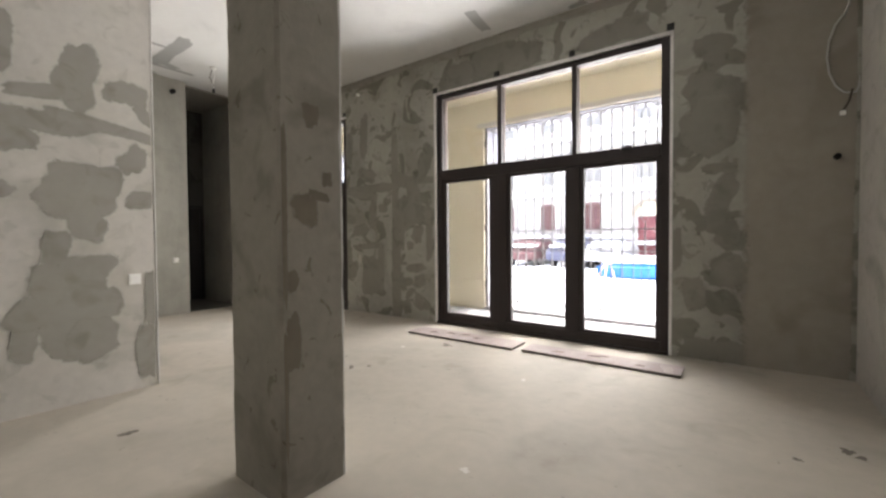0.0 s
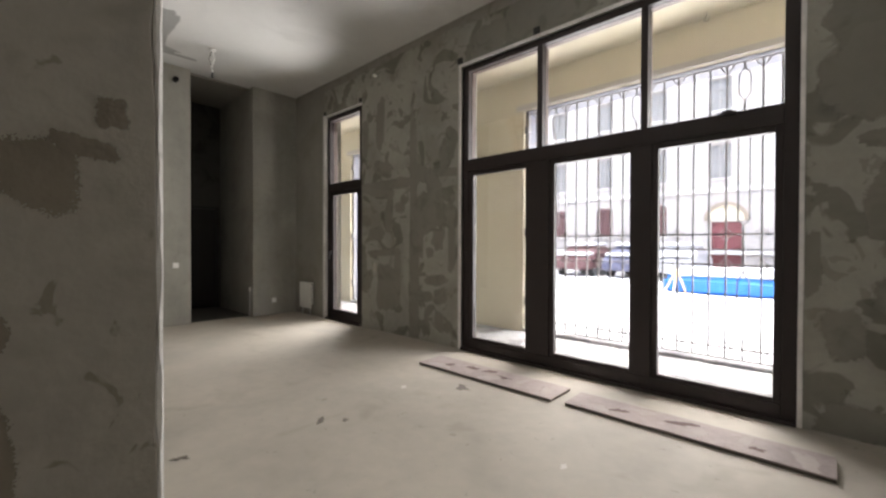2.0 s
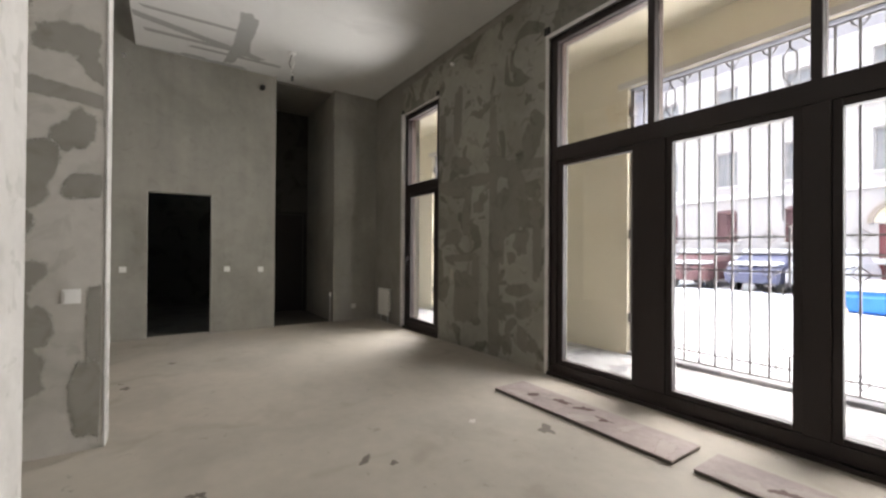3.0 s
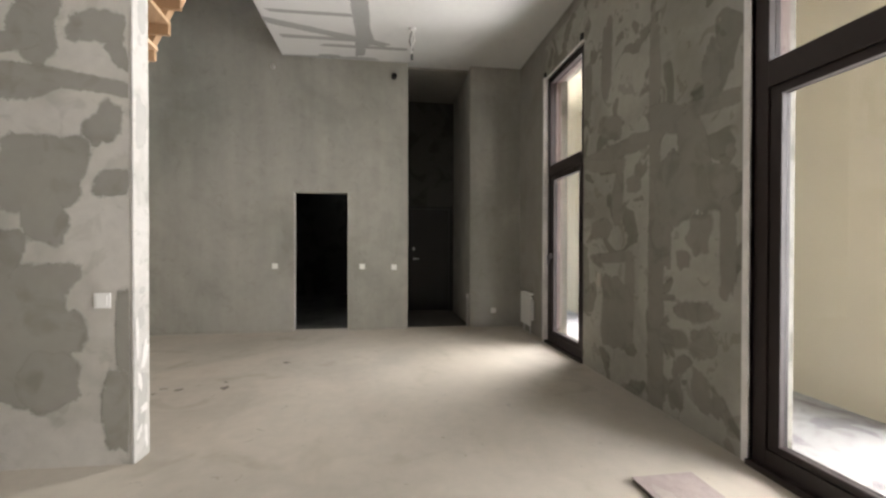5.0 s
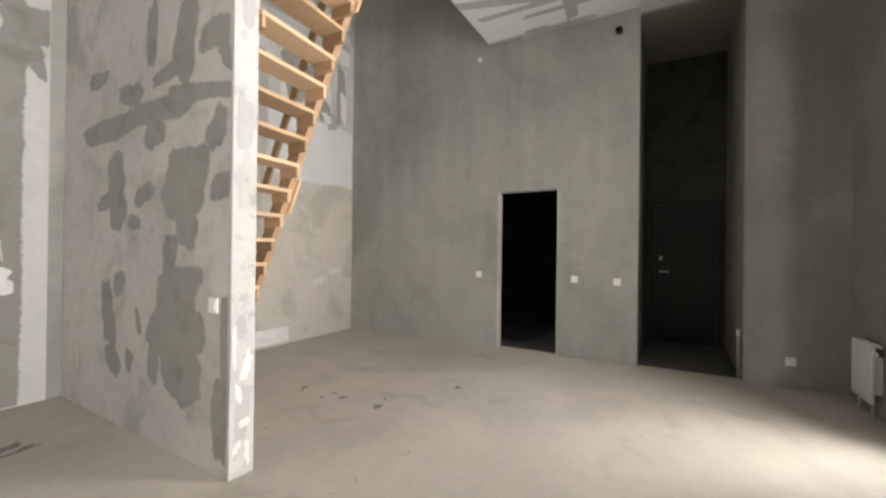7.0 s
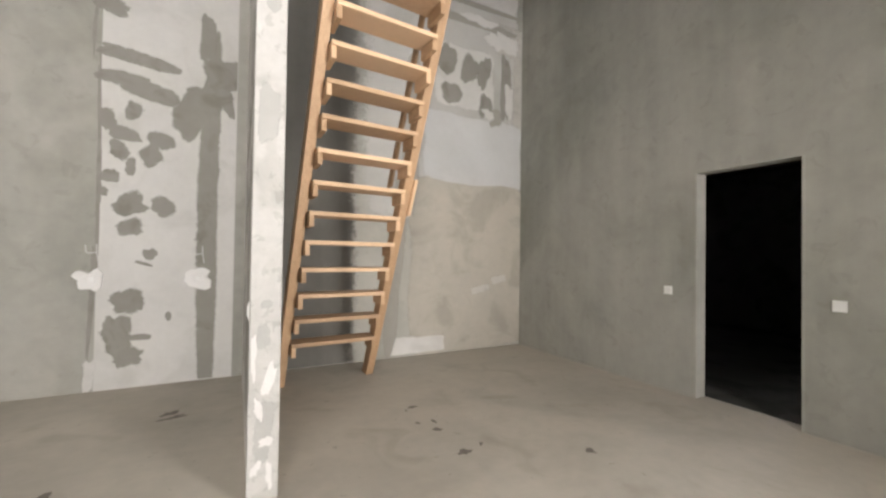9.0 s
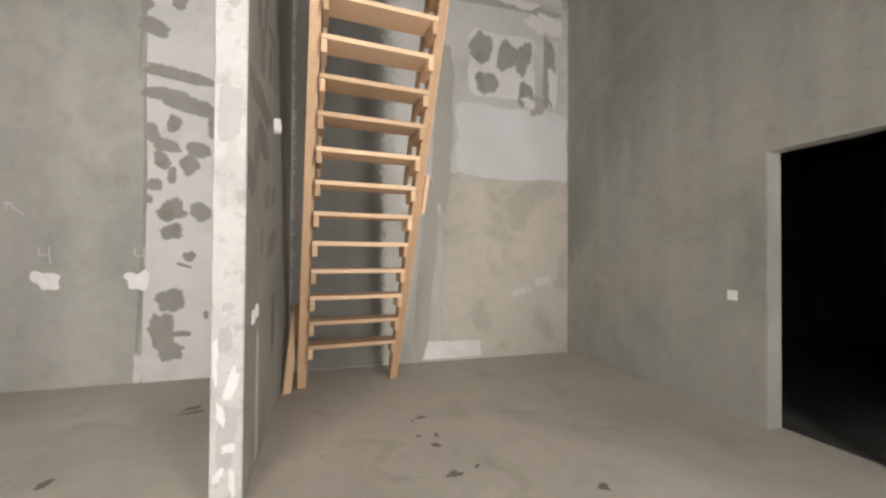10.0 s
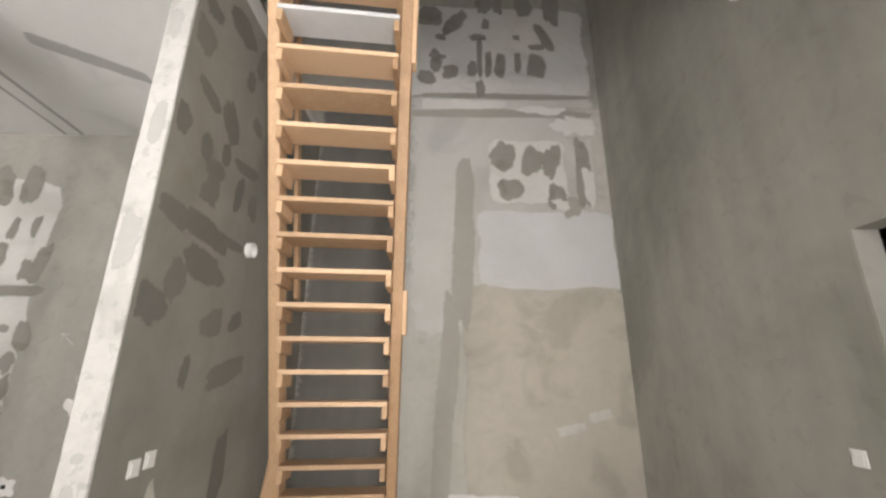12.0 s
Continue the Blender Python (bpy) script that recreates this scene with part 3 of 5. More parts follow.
# ---- boards in front of the large window ----
for x0, x1, y0, y1, turn in ((-3.42, -1.84, 4.74, 5.10, 0.6), (-1.73, -0.13, 4.76, 5.08, 0.4)):
    ob = empty("floor_board", ((x0 + x1) / 2, (y0 + y1) / 2, 0), "worn grey-brown chipboard strip lying by the window", "board", "boards by the window")
    part("face", boxes([(x0, x1, y0, y1, 0.016, 0.026)], 0.002), M_BOARD, ob)
    part("core", boxes([(x0 + 0.004, x1 - 0.004, y0 + 0.003, y1 - 0.003, 0.0, 0.016)]), M_EDGE, ob, "dark board edge")
    marks = [q for q in ((-2.86, 4.98, 0.17, 0.07, 10), (-2.66, 5.0, 0.13, 0.06, 40), (-2.42, 4.93, 0.12, 0.05, 5), (-3.1, 4.9, 0.1, 0.05, 70), (-0.95, 4.95, 0.16, 0.07, 10), (-0.5, 4.88, 0.09, 0.05, 10), (-1.35, 4.9, 0.12, 0.05, 30)) if x0 < q[0] < x1]
    smears(ob, "stain", "z", 0.026, 1, marks, M_BOARDSTAIN, ragged=0.4, limits=(x0 + 0.006, x1 - 0.006, y0 + 0.006, y1 - 0.006), label="dark brown stain", feather=0.02)
    dust = [(x0 + 0.25 + 0.31 * k, y0 + 0.09 + 0.16 * (k % 2), 0.26, 0.1, 25 * k) for k in range(5)]
    smears(ob, "dust_patch", "z", 0.026, 1, dust, M_BOARDDUST, ragged=0.4, limits=(x0 + 0.006, x1 - 0.006, y0 + 0.006, y1 - 0.006), rise=0.0005, feather=0.04, label="pale cement dust")

# ---- sockets and switches ----


def switch(x, y, z, face, label, size=0.082):
    """A square white plate on a wall. face: the way it looks, '+x', '-x', '+y' or '-y'."""
    turn = {"+x": 90, "-x": -90, "+y": 180, "-y": 0}[face]
    ob = empty("wall_switch", (0, 0, 0), label, "switch", "white switches and sockets")
    h = size / 2
    part("frame", boxes([(-h, h, -0.009, 0.002, -h, h)], 0.003), M_PLASTIC, ob)
    part("rocker", boxes([(-h * 0.66, h * 0.66, -0.014, -0.009, -h * 0.66, h * 0.66)], 0.002), M_PLASTIC, ob)
    ob.matrix_basis = (SKEW if x in (PE, PW) else Matrix()) @ pose(x, y, z, 0, 0, turn)
    return ob


switch(WEST, 3.035, 0.972, "+x", "white switch on the plastered wall by the doorway")
switch(WEST, 3.52, 0.96, "+x", "white switch on the plastered wall near its corner")
switch(WEST, 1.755, 0.985, "+x", "white switch on the plastered wall by the doorway")
switch(PE, 1.755, 0.97, "+x", "white switch on the partition near its free end", 0.09)
switch(PW, 1.66, 0.93, "-x", "white socket on the partition facing the stair")
switch(PW, 1.55, 0.95, "-x", "white socket on the partition facing the stair")
switch(WEST + 0.02, 5.10, 0.26, "+x", "white socket low on the pier by the radiator", 0.085)


def ring_box(x, y, z, turn, label, radius, mat, name="junction_box"):
    bm = bmesh.new()
    n = 24
    prof = ((radius, 0.0), (radius, -0.05), (radius * 0.86, -0.05), (radius * 0.86, -0.005))
    rings = [[bm.verts.new((r * math.cos(2 * math.pi * k / n), d, r * math.sin(2 * math.pi * k / n))) for k in range(n)] for r, d in prof]
    for a, b in zip(rings, rings[1:]):
        for k in range(n):
            bm.faces.new((a[k], a[(k + 1) % n], b[(k + 1) % n], b[k]))
    bm.faces.new(rings[-1])
    ob = thing(name, bm, mat, label, "junction box")
    ob.matrix_basis = (SKEW if x == PW else Matrix()) @ pose(x, y, z, 0, 0, turn)


ring_box(PW, 0.84, 2.29, -90, "round white junction box on the partition", 0.06, M_PLASTIC)
ring_box(WEST, 1.74, 3.94, 90, "small white plug in the plastered wall", 0.025, M_PLASTIC, "wall_plug")
ring_box(WEST, 3.52, 3.90, 90, "dark round hole box in the plastered wall", 0.04, M_BLACK)
ring_box(-5.22, NORTH, 3.87, 0, "small white plug in the block wall under the ceiling", 0.022, M_PLASTIC, "wall_plug")
ring_box(1.0, NORTH, 2.02, 0, "dark round hole box in the brown wall", 0.026, M_BLACK)

# filled socket boxes with lumps of white gypsum and chalked fours
for x, z, w in ((-2.03, 1.03, 0.22), (-2.80, 1.03, 0.20), (-3.64, 1.03, 0.22), (-1.56, 0.33, 0.2)):
    pts = blob(0, 0, w, w * 0.82, 0, 0, x * 5, 0.3, 0.28, 30)
    bm = bmesh.new()
    rings = [[bm.verts.new((a * s, d, b * s)) for a, b in pts] for s, d in ((1.0, 0.0), (0.93, 0.012), (0.5, 0.02), (0.3, 0.014))]
    for a, b in zip(rings, rings[1:]):
        for k in range(len(pts)):
            j = (k + 1) % len(pts)
            bm.faces.new((a[k], a[j], b[j], b[k]))
    bm.faces.new(rings[-1])
    lump = thing("socket_box", bm, M_GYPSUM, "socket box bedded in a lump of white gypsum", "socket box", group="gypsum-bedded socket boxes")
    lump.location = (x, SOUTH, z)
    part("box_hole", boxes([(x - 0.02, x + 0.02, SOUTH + 0.012, SOUTH + 0.022, z - 0.018, z + 0.018)], 0.006), M_BLACK if z < 0.5 else M_PLASTIC, lump)
    if z > 0.5:
        mark = empty("chalk_mark", (x, SOUTH, z + 0.25), "numeral 4 chalked on the plaster above a socket box", "chalk mark", "chalk marks")
        for line in (((0.05, 0.31), (0.045, 0.25), (0.03, 0.235), (-0.03, 0.245)), ((-0.03, 0.32), (-0.032, 0.24), (-0.045, 0.15))):
            part("stroke", tube([(x + a, SOUTH + 0.002, z + b) for a, b in line], 0.006, 5), M_CHALK, mark)

arrow = empty("chalk_arrow", (-1.8, SOUTH, 1.7), "small arrow chalked on the plaster", "chalk mark", "chalk marks")
for dx, dz, turn, length in ((0.0, 0.0, 40, 0.16), (0.05, 0.055, 0, 0.08), (0.065, 0.03, 90, 0.08)):
    bm = boxes([(-length / 2, length / 2, -0.001, 0.003, -0.006, 0.006)])
    bm.transform(Matrix.Translation((-1.8 + dx, SOUTH + 0.002, 1.7 + dz)) @ Matrix.Rotation(radians(-turn), 4, "Y"))
    part("stroke", bm, M_CHALK, arrow)

# ---- radiator ----
rad = empty("radiator", (-7.1, 5.48, 0.12), "white panel radiator low on the wall beside the glazed door", "radiator")
part("panel", boxes([(-7.42, -7.02, 5.45, 5.48, 0.13, 0.60)], 0.01), M_RADIATOR, rad)
for k in range(8):
    x = -7.40 + 0.046 * k
    part("fin", boxes([(x, x + 0.026, 5.445, 5.45, 0.17, 0.56)], 0.003), M_RADIATOR, rad)
part("top_grille", boxes([(-7.42, -7.02, 5.48, 5.52, 0.578, 0.6)], 0.003), M_RADIATOR, rad)
for x in (-7.37, -7.10):
    part("bracket", boxes([(x, x + 0.03, 5.48, NORTH, 0.2, 0.5)]), M_RADIATOR, rad)
    part("pipe", tube([(x, 5.49, 0.2), (x, 5.49, 0.0)], 0.01), M_STEEL, rad)
part("valve", tube([(-7.02, 5.465, 0.54), (-6.97, 5.465, 0.54)], 0.018), M_PLASTIC, rad)

# stub of pipe at the passage corner
pipe = empty("pipe_stub", (-7.74, 4.70, 0.0), "thin capped water pipe standing at the passage corner", "pipe")
part("pipe", tube([(-7.80, 4.69, 0.0), (-7.80, 4.69, 0.45)], 0.012), M_STEEL, pipe)
part("cap", tube([(-7.80, 4.69, 0.45), (-7.80, 4.69, 0.52)], 0.02), M_PLASTIC, pipe, "white cap")

# ---- wires ----
wire = empty("ceiling_wire", (-6.72, 3.74, TOP), "short bare lamp wire hanging from the ceiling", "wire")
part("rose", tube([(-6.72, 3.74, TOP), (-6.72, 3.74, TOP - 0.03)], 0.045, 14), M_PLASTIC, wire)
part("lead", tube([(-6.72, 3.74, TOP - 0.03), (-6.74, 3.77, TOP - 0.14), (-6.70, 3.72, TOP - 0.26), (-6.69, 3.73, TOP - 0.36)], 0.007), M_PLASTIC, wire)
part("lead", tube([(-6.73, 3.73, TOP - 0.03), (-6.76, 3.70, TOP - 0.15), (-6.70, 3.74, TOP - 0.30)], 0.006), M_EDGE, wire, "dark lead")
part("connector", boxes([(-6.71, -6.67, 3.715, 3.745, TOP - 0.42, TOP - 0.35)], 0.008), M_BLACK, wire, "black wire connector")
pts = [(1.06, NORTH - 0.02, 3.75), (1.06, NORTH - 0.03, 3.35)] + [(1.09 + 0.17 * math.cos(a), NORTH - 0.045 + 0.006 * k, 2.93 + 0.36 * math.sin(a)) for k, a in enumerate([radians(110 + 24 * i) for i in range(15)])]
cable = empty("cable_coil", (1.0, NORTH - 0.03, 2.9), "loop of white cable hanging in the wall corner", "cable")
pts = [(min(p[0], EAST - 0.012), p[1], p[2]) for p in pts]
part("loop", tube(pts, 0.009), M_CABLE, cable)
part("tail", tube([(1.09, NORTH - 0.03, 2.6), (1.07, NORTH - 0.03, 2.5), (1.03, NORTH - 0.03, 2.42)], 0.008), M_EDGE, cable, "dark cable tail")
part("plug", boxes([(1.01, 1.05, NORTH - 0.045, NORTH - 0.015, 2.38, 2.42)], 0.006), M_PLASTIC, cable)

# ---- outside: loggia, grille, snow, street ----
LOG = 7.05
OP1, OP2 = (-3.55, 0.15), (-8.11, -6.15)
loggia = thing("wall_loggia", wall_with_holes("x", LOG, 0.42, (-14.0, 4.0), (-0.3, 4.4), [(*OP1, -0.3, 3.33), (*OP2, -0.3, 3.33)]), M_CREAM, "cream rendered arcade wall outside the windows", "wall", kind="structure")
thing("ceiling_loggia", boxes([(-14.0, 4.0, NORTH + 0.3, LOG, 3.85, 4.1)]), M_CREAM, "cream rendered arcade ceiling", "ceiling", kind="structure")
thing("pavement", boxes([(-14.0, 4.0, NORTH + 0.12, LOG + 0.42, -0.25, -0.012)]), M_TILE, "grey paved arcade floor dusted with snow", "pavement", kind="structure")
for x in (-14.0, 3.75):
    thing("wall_loggia_end", boxes([(x, x + 0.25, NORTH + 0.3, LOG, -0.3, 4.4)]), M_CREAM, "cream arcade end wall", "wall", kind="structure")
for lo, hi in (OP1, OP2):
    part("moulding", boxes([(lo - 0.12, hi + 0.12, LOG - 0.03, LOG, 3.34, 3.42)], 0.01), M_HOUSETRIM, loggia, "white moulding")
    part("kerb", boxes([(lo, hi, LOG - 0.02, LOG + 0.2, -0.012, 0.03)], 0.01), M_TILE, loggia)

hook = empty("ceiling_hook", (-1.16, 6.9, 3.85), "small bare wire hook in the arcade ceiling", "hook")
part("wire", tube([(-1.16, 6.9, 3.85), (-1.16, 6.9, 3.80), (-1.19, 6.9, 3.77), (-1.14, 6.9, 3.745), (-1.13, 6.9, 3.78)], 0.006, 6), M_IRON, hook)


def grille(lo, hi, loop_x):
    """Bars 16 cm apart between rails; every seventh place holds three long loops, and small diamonds sit on the rails."""
    y, r, step = LOG + 0.08, 0.0095, 0.1586
    g = empty("iron_grille", ((lo + hi) / 2, y, 0.03), "ornamental wrought iron grille across the arcade opening", "grille", "arcade grilles")
    for z in (0.05, 0.17, 1.09, 1.26, 1.43, 2.69, 3.29):
        part("rail", boxes([(lo, hi, y - 0.01, y + 0.01, z - 0.009, z + 0.009)]), M_IRON, g)

    def ring(name, pts, radius):
        return mesh_from(name, tube([(a, 0, b) for a, b in pts], radius, 5), M_IRON)

    def loop(low, high):
        w, c = 0.052, 0.075
        return ring("loop", [(0, high), (w, high - c), (w, low + c), (0, low), (-w, low + c), (-w, high - c), (0, high)], 0.0085)

    bar = mesh_from("bar", boxes([(-r, r, -r, r, 0.05, 3.29)]), M_IRON)
    links = [mesh_from("link", boxes([(-r, r, -r, r, p, q)]), M_IRON) for p, q in ((0.05, 0.29), (1.0, 1.52), (2.60, 2.88), (3.23, 3.29))]
    diamond = ring("diamond", [(0.07 * math.cos(k * math.pi / 2), 0.07 * math.sin(k * math.pi / 2)) for k in range(5)], 0.0075)
    fork = ring("fork", [(-0.06, 0.08), (-0.045, 0.05), (0, 0.0), (0.045, 0.05), (0.06, 0.08)], 0.008)
    loops = [loop(0.28, 1.0), loop(1.52, 2.60), loop(2.88, 3.23)]
    first = math.ceil((lo + 0.07 - loop_x) / step)
    last = math.floor((hi - 0.05 - loop_x) / step)
    for j in range(first, last + 1):
        x = loop_x + step * j
        if j % 7 == 0:
            items = [("link", me, (x, y, 0)) for me in links] + [("loop", me, (x, y, 0)) for me in loops]
        else:
            items = [("bar", bar, (x, y, 0))]
            if j % 7 in (1, 6, 4 if (j // 7) % 2 else 3):
                items += [("diamond", diamond, (x, y, z)) for z in (1.43, 1.09, 0.17)] + [("fork", fork, (x, y, 3.2))]
        for name, me, place in items:
            o = new(name, me)
            o.parent = g
            o.matrix_parent_inverse = Matrix.Translation(g.location).inverted()
            o.location = place
    for z in (0.45, 1.5, 3.05):
        part("hinge", boxes([(lo - 0.01, lo + 0.07, y - 0.06, y + 0.02, z - 0.06, z + 0.06)], 0.006), M_IRON, g)
    part("post", boxes([(lo + 0.004, lo + 0.05, y - 0.02, y + 0.02, -0.005, 3.325)]), M_IRON, g)


grille(*OP1, -1.95)
grille(*OP2, -7.1)
for lo, hi in (OP1, OP2):
    part("pilaster", boxes([(lo - 0.35, lo + 0.012, LOG + 0.422, LOG + 0.72, -0.2, 4.3)], 0.01), M_REVEAL, loggia, "blue-grey outer pilaster")
    part("facade_reveal", boxes([(lo, lo + 0.012, LOG + 0.13, LOG + 0.422, -0.2, 3.318), (hi - 0.012, hi, LOG + 0.13, LOG + 0.422, -0.2, 3.318), (lo, hi, LOG + 0.02, LOG + 0.422, 3.318, 3.33)]), M_REVEAL, loggia, "blue-grey outer reveal")

bm = bmesh.new()
size, cells = 400.0, 90
lattice = {}
for i in range(cells + 1):
    for j in range(cells + 1):
        u, v = (i / cells * 2 - 1), (j / cells)
        x, y = size * u ** 3 - 3, LOG + 0.42 + size * v ** 3
        z = -0.12 + 0.12 * noise.noise((x * 0.35, y * 0.35, 2)) * min(1, (y - 7.4) / 3) if y < 60 else -0.12
        lattice[i, j] = bm.verts.new((x, y, z))
for i in range(cells):
    for j in range(cells):
        bm.faces.new((lattice[i, j], lattice[i + 1, j], lattice[i + 1, j + 1], lattice[i, j + 1]))
thing("ground", bm, M_SNOW, "trodden snow over the street outside", "snow", "structure")
bm = boxes([(-403, -14, -400, LOG + 0.42, -0.45, -0.3), (4, 397, -400, LOG + 0.42, -0.45, -0.3), (-14, 4, -400, SOUTH - 0.3, -0.45, -0.3)])
thing("ground_rear", bm, M_SNOW, "snow around the building", "snow", "structure")
thing("roof_slab", boxes([(-14.0, 4.0, SOUTH - 1.0, LOG + 0.42, 7.6, 7.9)]), M_TILE, "flat slab over the building", "roof", kind="structure")
UPPER = [(-7.3, -5.8, 4.7, 6.9), (-5.4, -3.9, 4.7, 6.9)]   # unseen openings added above to let daylight into the stair well
thing("wall_facade", wall_with_holes("x", LOG, 0.42, (-14.0, 4.0), (4.4, 7.6), UPPER), M_CREAM, "cream rendered upper facade", "wall", kind="structure")
thing("wall_facade_inner", wall_with_holes("x", NORTH, 0.3, (-14.0, 4.0), (4.4, 7.6), UPPER), M_BLOCK, "plain wall of the storey above", "wall", kind="structure")


def far_house():
    y = 24.0
    house = empty("street_house", (-8, y, 0), "pale town house across the snowy street, unseen top storeys added", "house")
    xs = [-22.6 + 2.63 * k for k in range(13)]
    # top two rows and their height are unseen, added to block sky light
    rows = ((1.75, 3.15), (4.40, 6.0), (7.5, 9.0), (10.6, 12.0), (13.6, 15.0))
    holes = [(x, x + 0.9, a, b) for x in xs for a, b in rows]
    door_x = -4.05
    holes = [h for h in holes if not (h[2] < 3 and h[1] > door_x - 0.3 and h[0] < door_x + 1.5)]
    holes.append((door_x, door_x + 1.15, -0.2, 2.4))
    part("wall", wall_with_holes("x", y, 0.35, (-26.0, 14.0), (-0.3, 16.6), holes), M_HOUSE, house)
    part("back_wall", boxes([(-26.0, 14.0, y + 4.9, y + 5.1, -0.3, 16.6)]), M_HOUSE, house)
    part("roof", boxes([(-26.4, 14.4, y - 0.4, y + 5.4, 16.6, 16.9)]), M_HOUSETRIM, house, "snow-edged eaves")
    for z in (0.9, 3.75, 6.9):
        part("string_course", boxes([(-26.0, 14.0, y - 0.12, y, z, z + 0.22)], 0.03), M_HOUSETRIM, house)
    for x0, x1, z0, z1 in holes[:-1]:
        low = z0 < 3
        w = part("window", boxes([(x0, x1, y + 0.17, y + 0.19, z0, z1)]), M_MAROON if low else M_FARGLASS, house, "shuttered maroon window" if low else "dark window")
        if low:
            bm = bmesh.new()
            rim = [((x0 + x1) / 2 + 0.62 * math.cos(radians(180 - 10 * k)) * (x1 - x0) / 1.24, z1 + 0.16 * math.sin(radians(10 * k))) for k in range(19)]
            front, rear = [[bm.verts.new((a, y + d, b)) for a, b in rim] for d in (-0.012, 0.02)]
            bm.faces.new(front)
            for k in range(18):
                bm.faces.new((front[k], front[k + 1], rear[k + 1], rear[k]))
            part("arched_head", bm, M_MAROON, w)
        part("frame", boxes([(x0, x0 + 0.07, y + 0.12, y + 0.17, z0, z1), (x1 - 0.07, x1, y + 0.12, y + 0.17, z0, z1), (x0 + 0.07, x1 - 0.07, y + 0.12, y + 0.17, z1 - 0.07, z1),
                             ((x0 + x1) / 2 - 0.03, (x0 + x1) / 2 + 0.03, y + 0.12, y + 0.17, z0, z1 - 0.07), (x0 + 0.07, x1 - 0.07, y + 0.12, y + 0.165, (z0 + z1) / 2 + 0.2, (z0 + z1) / 2 + 0.26)]), M_MAROON if low else M_FARFRAME, w)
        part("sill", boxes([(x0 - 0.08, x1 + 0.08, y - 0.08, y + 0.17, z0 - 0.07, z0)]), M_HOUSETRIM, w)
    part("door", boxes([(door_x, door_x + 1.15, y + 0.1, y + 0.16, -0.2, 2.4)], 0.01), M_RED, house, "oxblood double door")
    bm = bmesh.new()
    n = 14
    cx = door_x + 0.575
    for ra, rb, d in ((0.70, 0.86, 0.16),):
        ring = []
        for k in range(n + 1):
            a = math.pi * k / n
            ring.append([bm.verts.new((cx + r * math.cos(a), y - dd, 2.45 + r * math.sin(a))) for r, dd in ((ra, 0), (ra, d), (rb, d), (rb, 0))])
        for a, b in zip(ring, ring[1:]):
            for k in range(3):
                bm.faces.new((a[k], a[k + 1], b[k + 1], b[k]))
    part("arch_hood", bm, M_HOOD, house, "tan arched hood over the door")
    bm = bmesh.new()
    fan = [bm.verts.new((cx + 0.69 * math.cos(math.pi * k / n), y - 0.015, 2.47 + 0.69 * math.sin(math.pi * k / n))) for k in range(n + 1)]
    bm.faces.new(fan)
    part("tympanum", bm, M_CREAM, house)


far_house()


def snowy_car(x, y, turn, paint, label):
    car = empty("car", (0, 0, 0), label, "car", "parked cars under snow")
    prof = [(-2.1, 0.35), (-2.15, 0.75), (-1.9, 0.95), (-1.15, 1.02), (-0.75, 1.42), (0.75, 1.45), (1.25, 1.05), (2.0, 0.92), (2.15, 0.7), (2.1, 0.35)]
    bm = bmesh.new()
    sides = []
    for s in (-0.84, 0.84):
        sides.append([bm.verts.new((a, s * (0.8 if b > 1.1 else 1.0), b)) for a, b in prof])
    bm.faces.new(sides[0]), bm.faces.new(sides[1])
    for k in range(len(prof)):
        j = (k + 1) % len(prof)
        bm.faces.new((sides[0][k], sides[0][j], sides[1][j], sides[1][k]))
    bmesh.ops.bevel(bm, geom=bm.edges[:], offset=0.06, segments=2, affect="EDGES")
    part("body", bm, paint, car)
    for cx, cz, w, h, d in ((0.0, 1.42, 1.75, 0.16, 1.35), (-1.55, 0.98, 0.95, 0.14, 1.5), (1.65, 0.98, 0.85, 0.12, 1.5)):
        bm = boxes([(cx - w / 2, cx + w / 2, -d / 2, d / 2, cz, cz + h)])
        bmesh.ops.bevel(bm, geom=bm.edges[:], offset=0.055, segments=3, affect="EDGES")
        part("snow_cap", bm, M_SNOW, car, "thick snow")
    for s in (-0.70, 0.70):
        part("side_window", boxes([(-0.75, 0.75, s - 0.02, s + 0.02, 1.06, 1.34)], 0.01), M_FARGLASS, car)
        part("tail_lamp", boxes([(2.06, 2.13, s - 0.12, s + 0.12, 0.68, 0.85)], 0.02), M_CARRED, car, "red tail lamp")
        for cx in (-1.3, 1.3):
            bm = tube([(cx, s - 0.1, 0.3), (cx, s + 0.12, 0.3)], 0.31, 18)
            w = part("wheel", bm, M_BLACK, car)
            part("rim", tube([(cx, s + (0.12 if s > 0 else -0.12) * 1.05 - 0.005, 0.3), (cx, s + (0.12 if s > 0 else -0.12) * 1.05 + 0.02, 0.3)], 0.19, 14), M_STEEL, w)
    car.matrix_basis = pose(x, y, -0.14, 0, 0, turn)


snowy_car(-8.9, 21.6, 94, M_MAROON, "dark red car parked under a thick snow cap")
snowy_car(-6.6, 21.7, 92, M_CARDARK, "dark blue car parked nose to the far house")
snowy_car(-4.75, 21.75, 91, M_CARSNOW, "pale car buried in snow by the far house")
snowy_car(-0.6, 21.75, 89, M_CARSNOW, "pale car buried in snow by the far house")
snowy_car(-12.2, 20.5, 100, M_CARDARK, "dark car parked in deep snow")

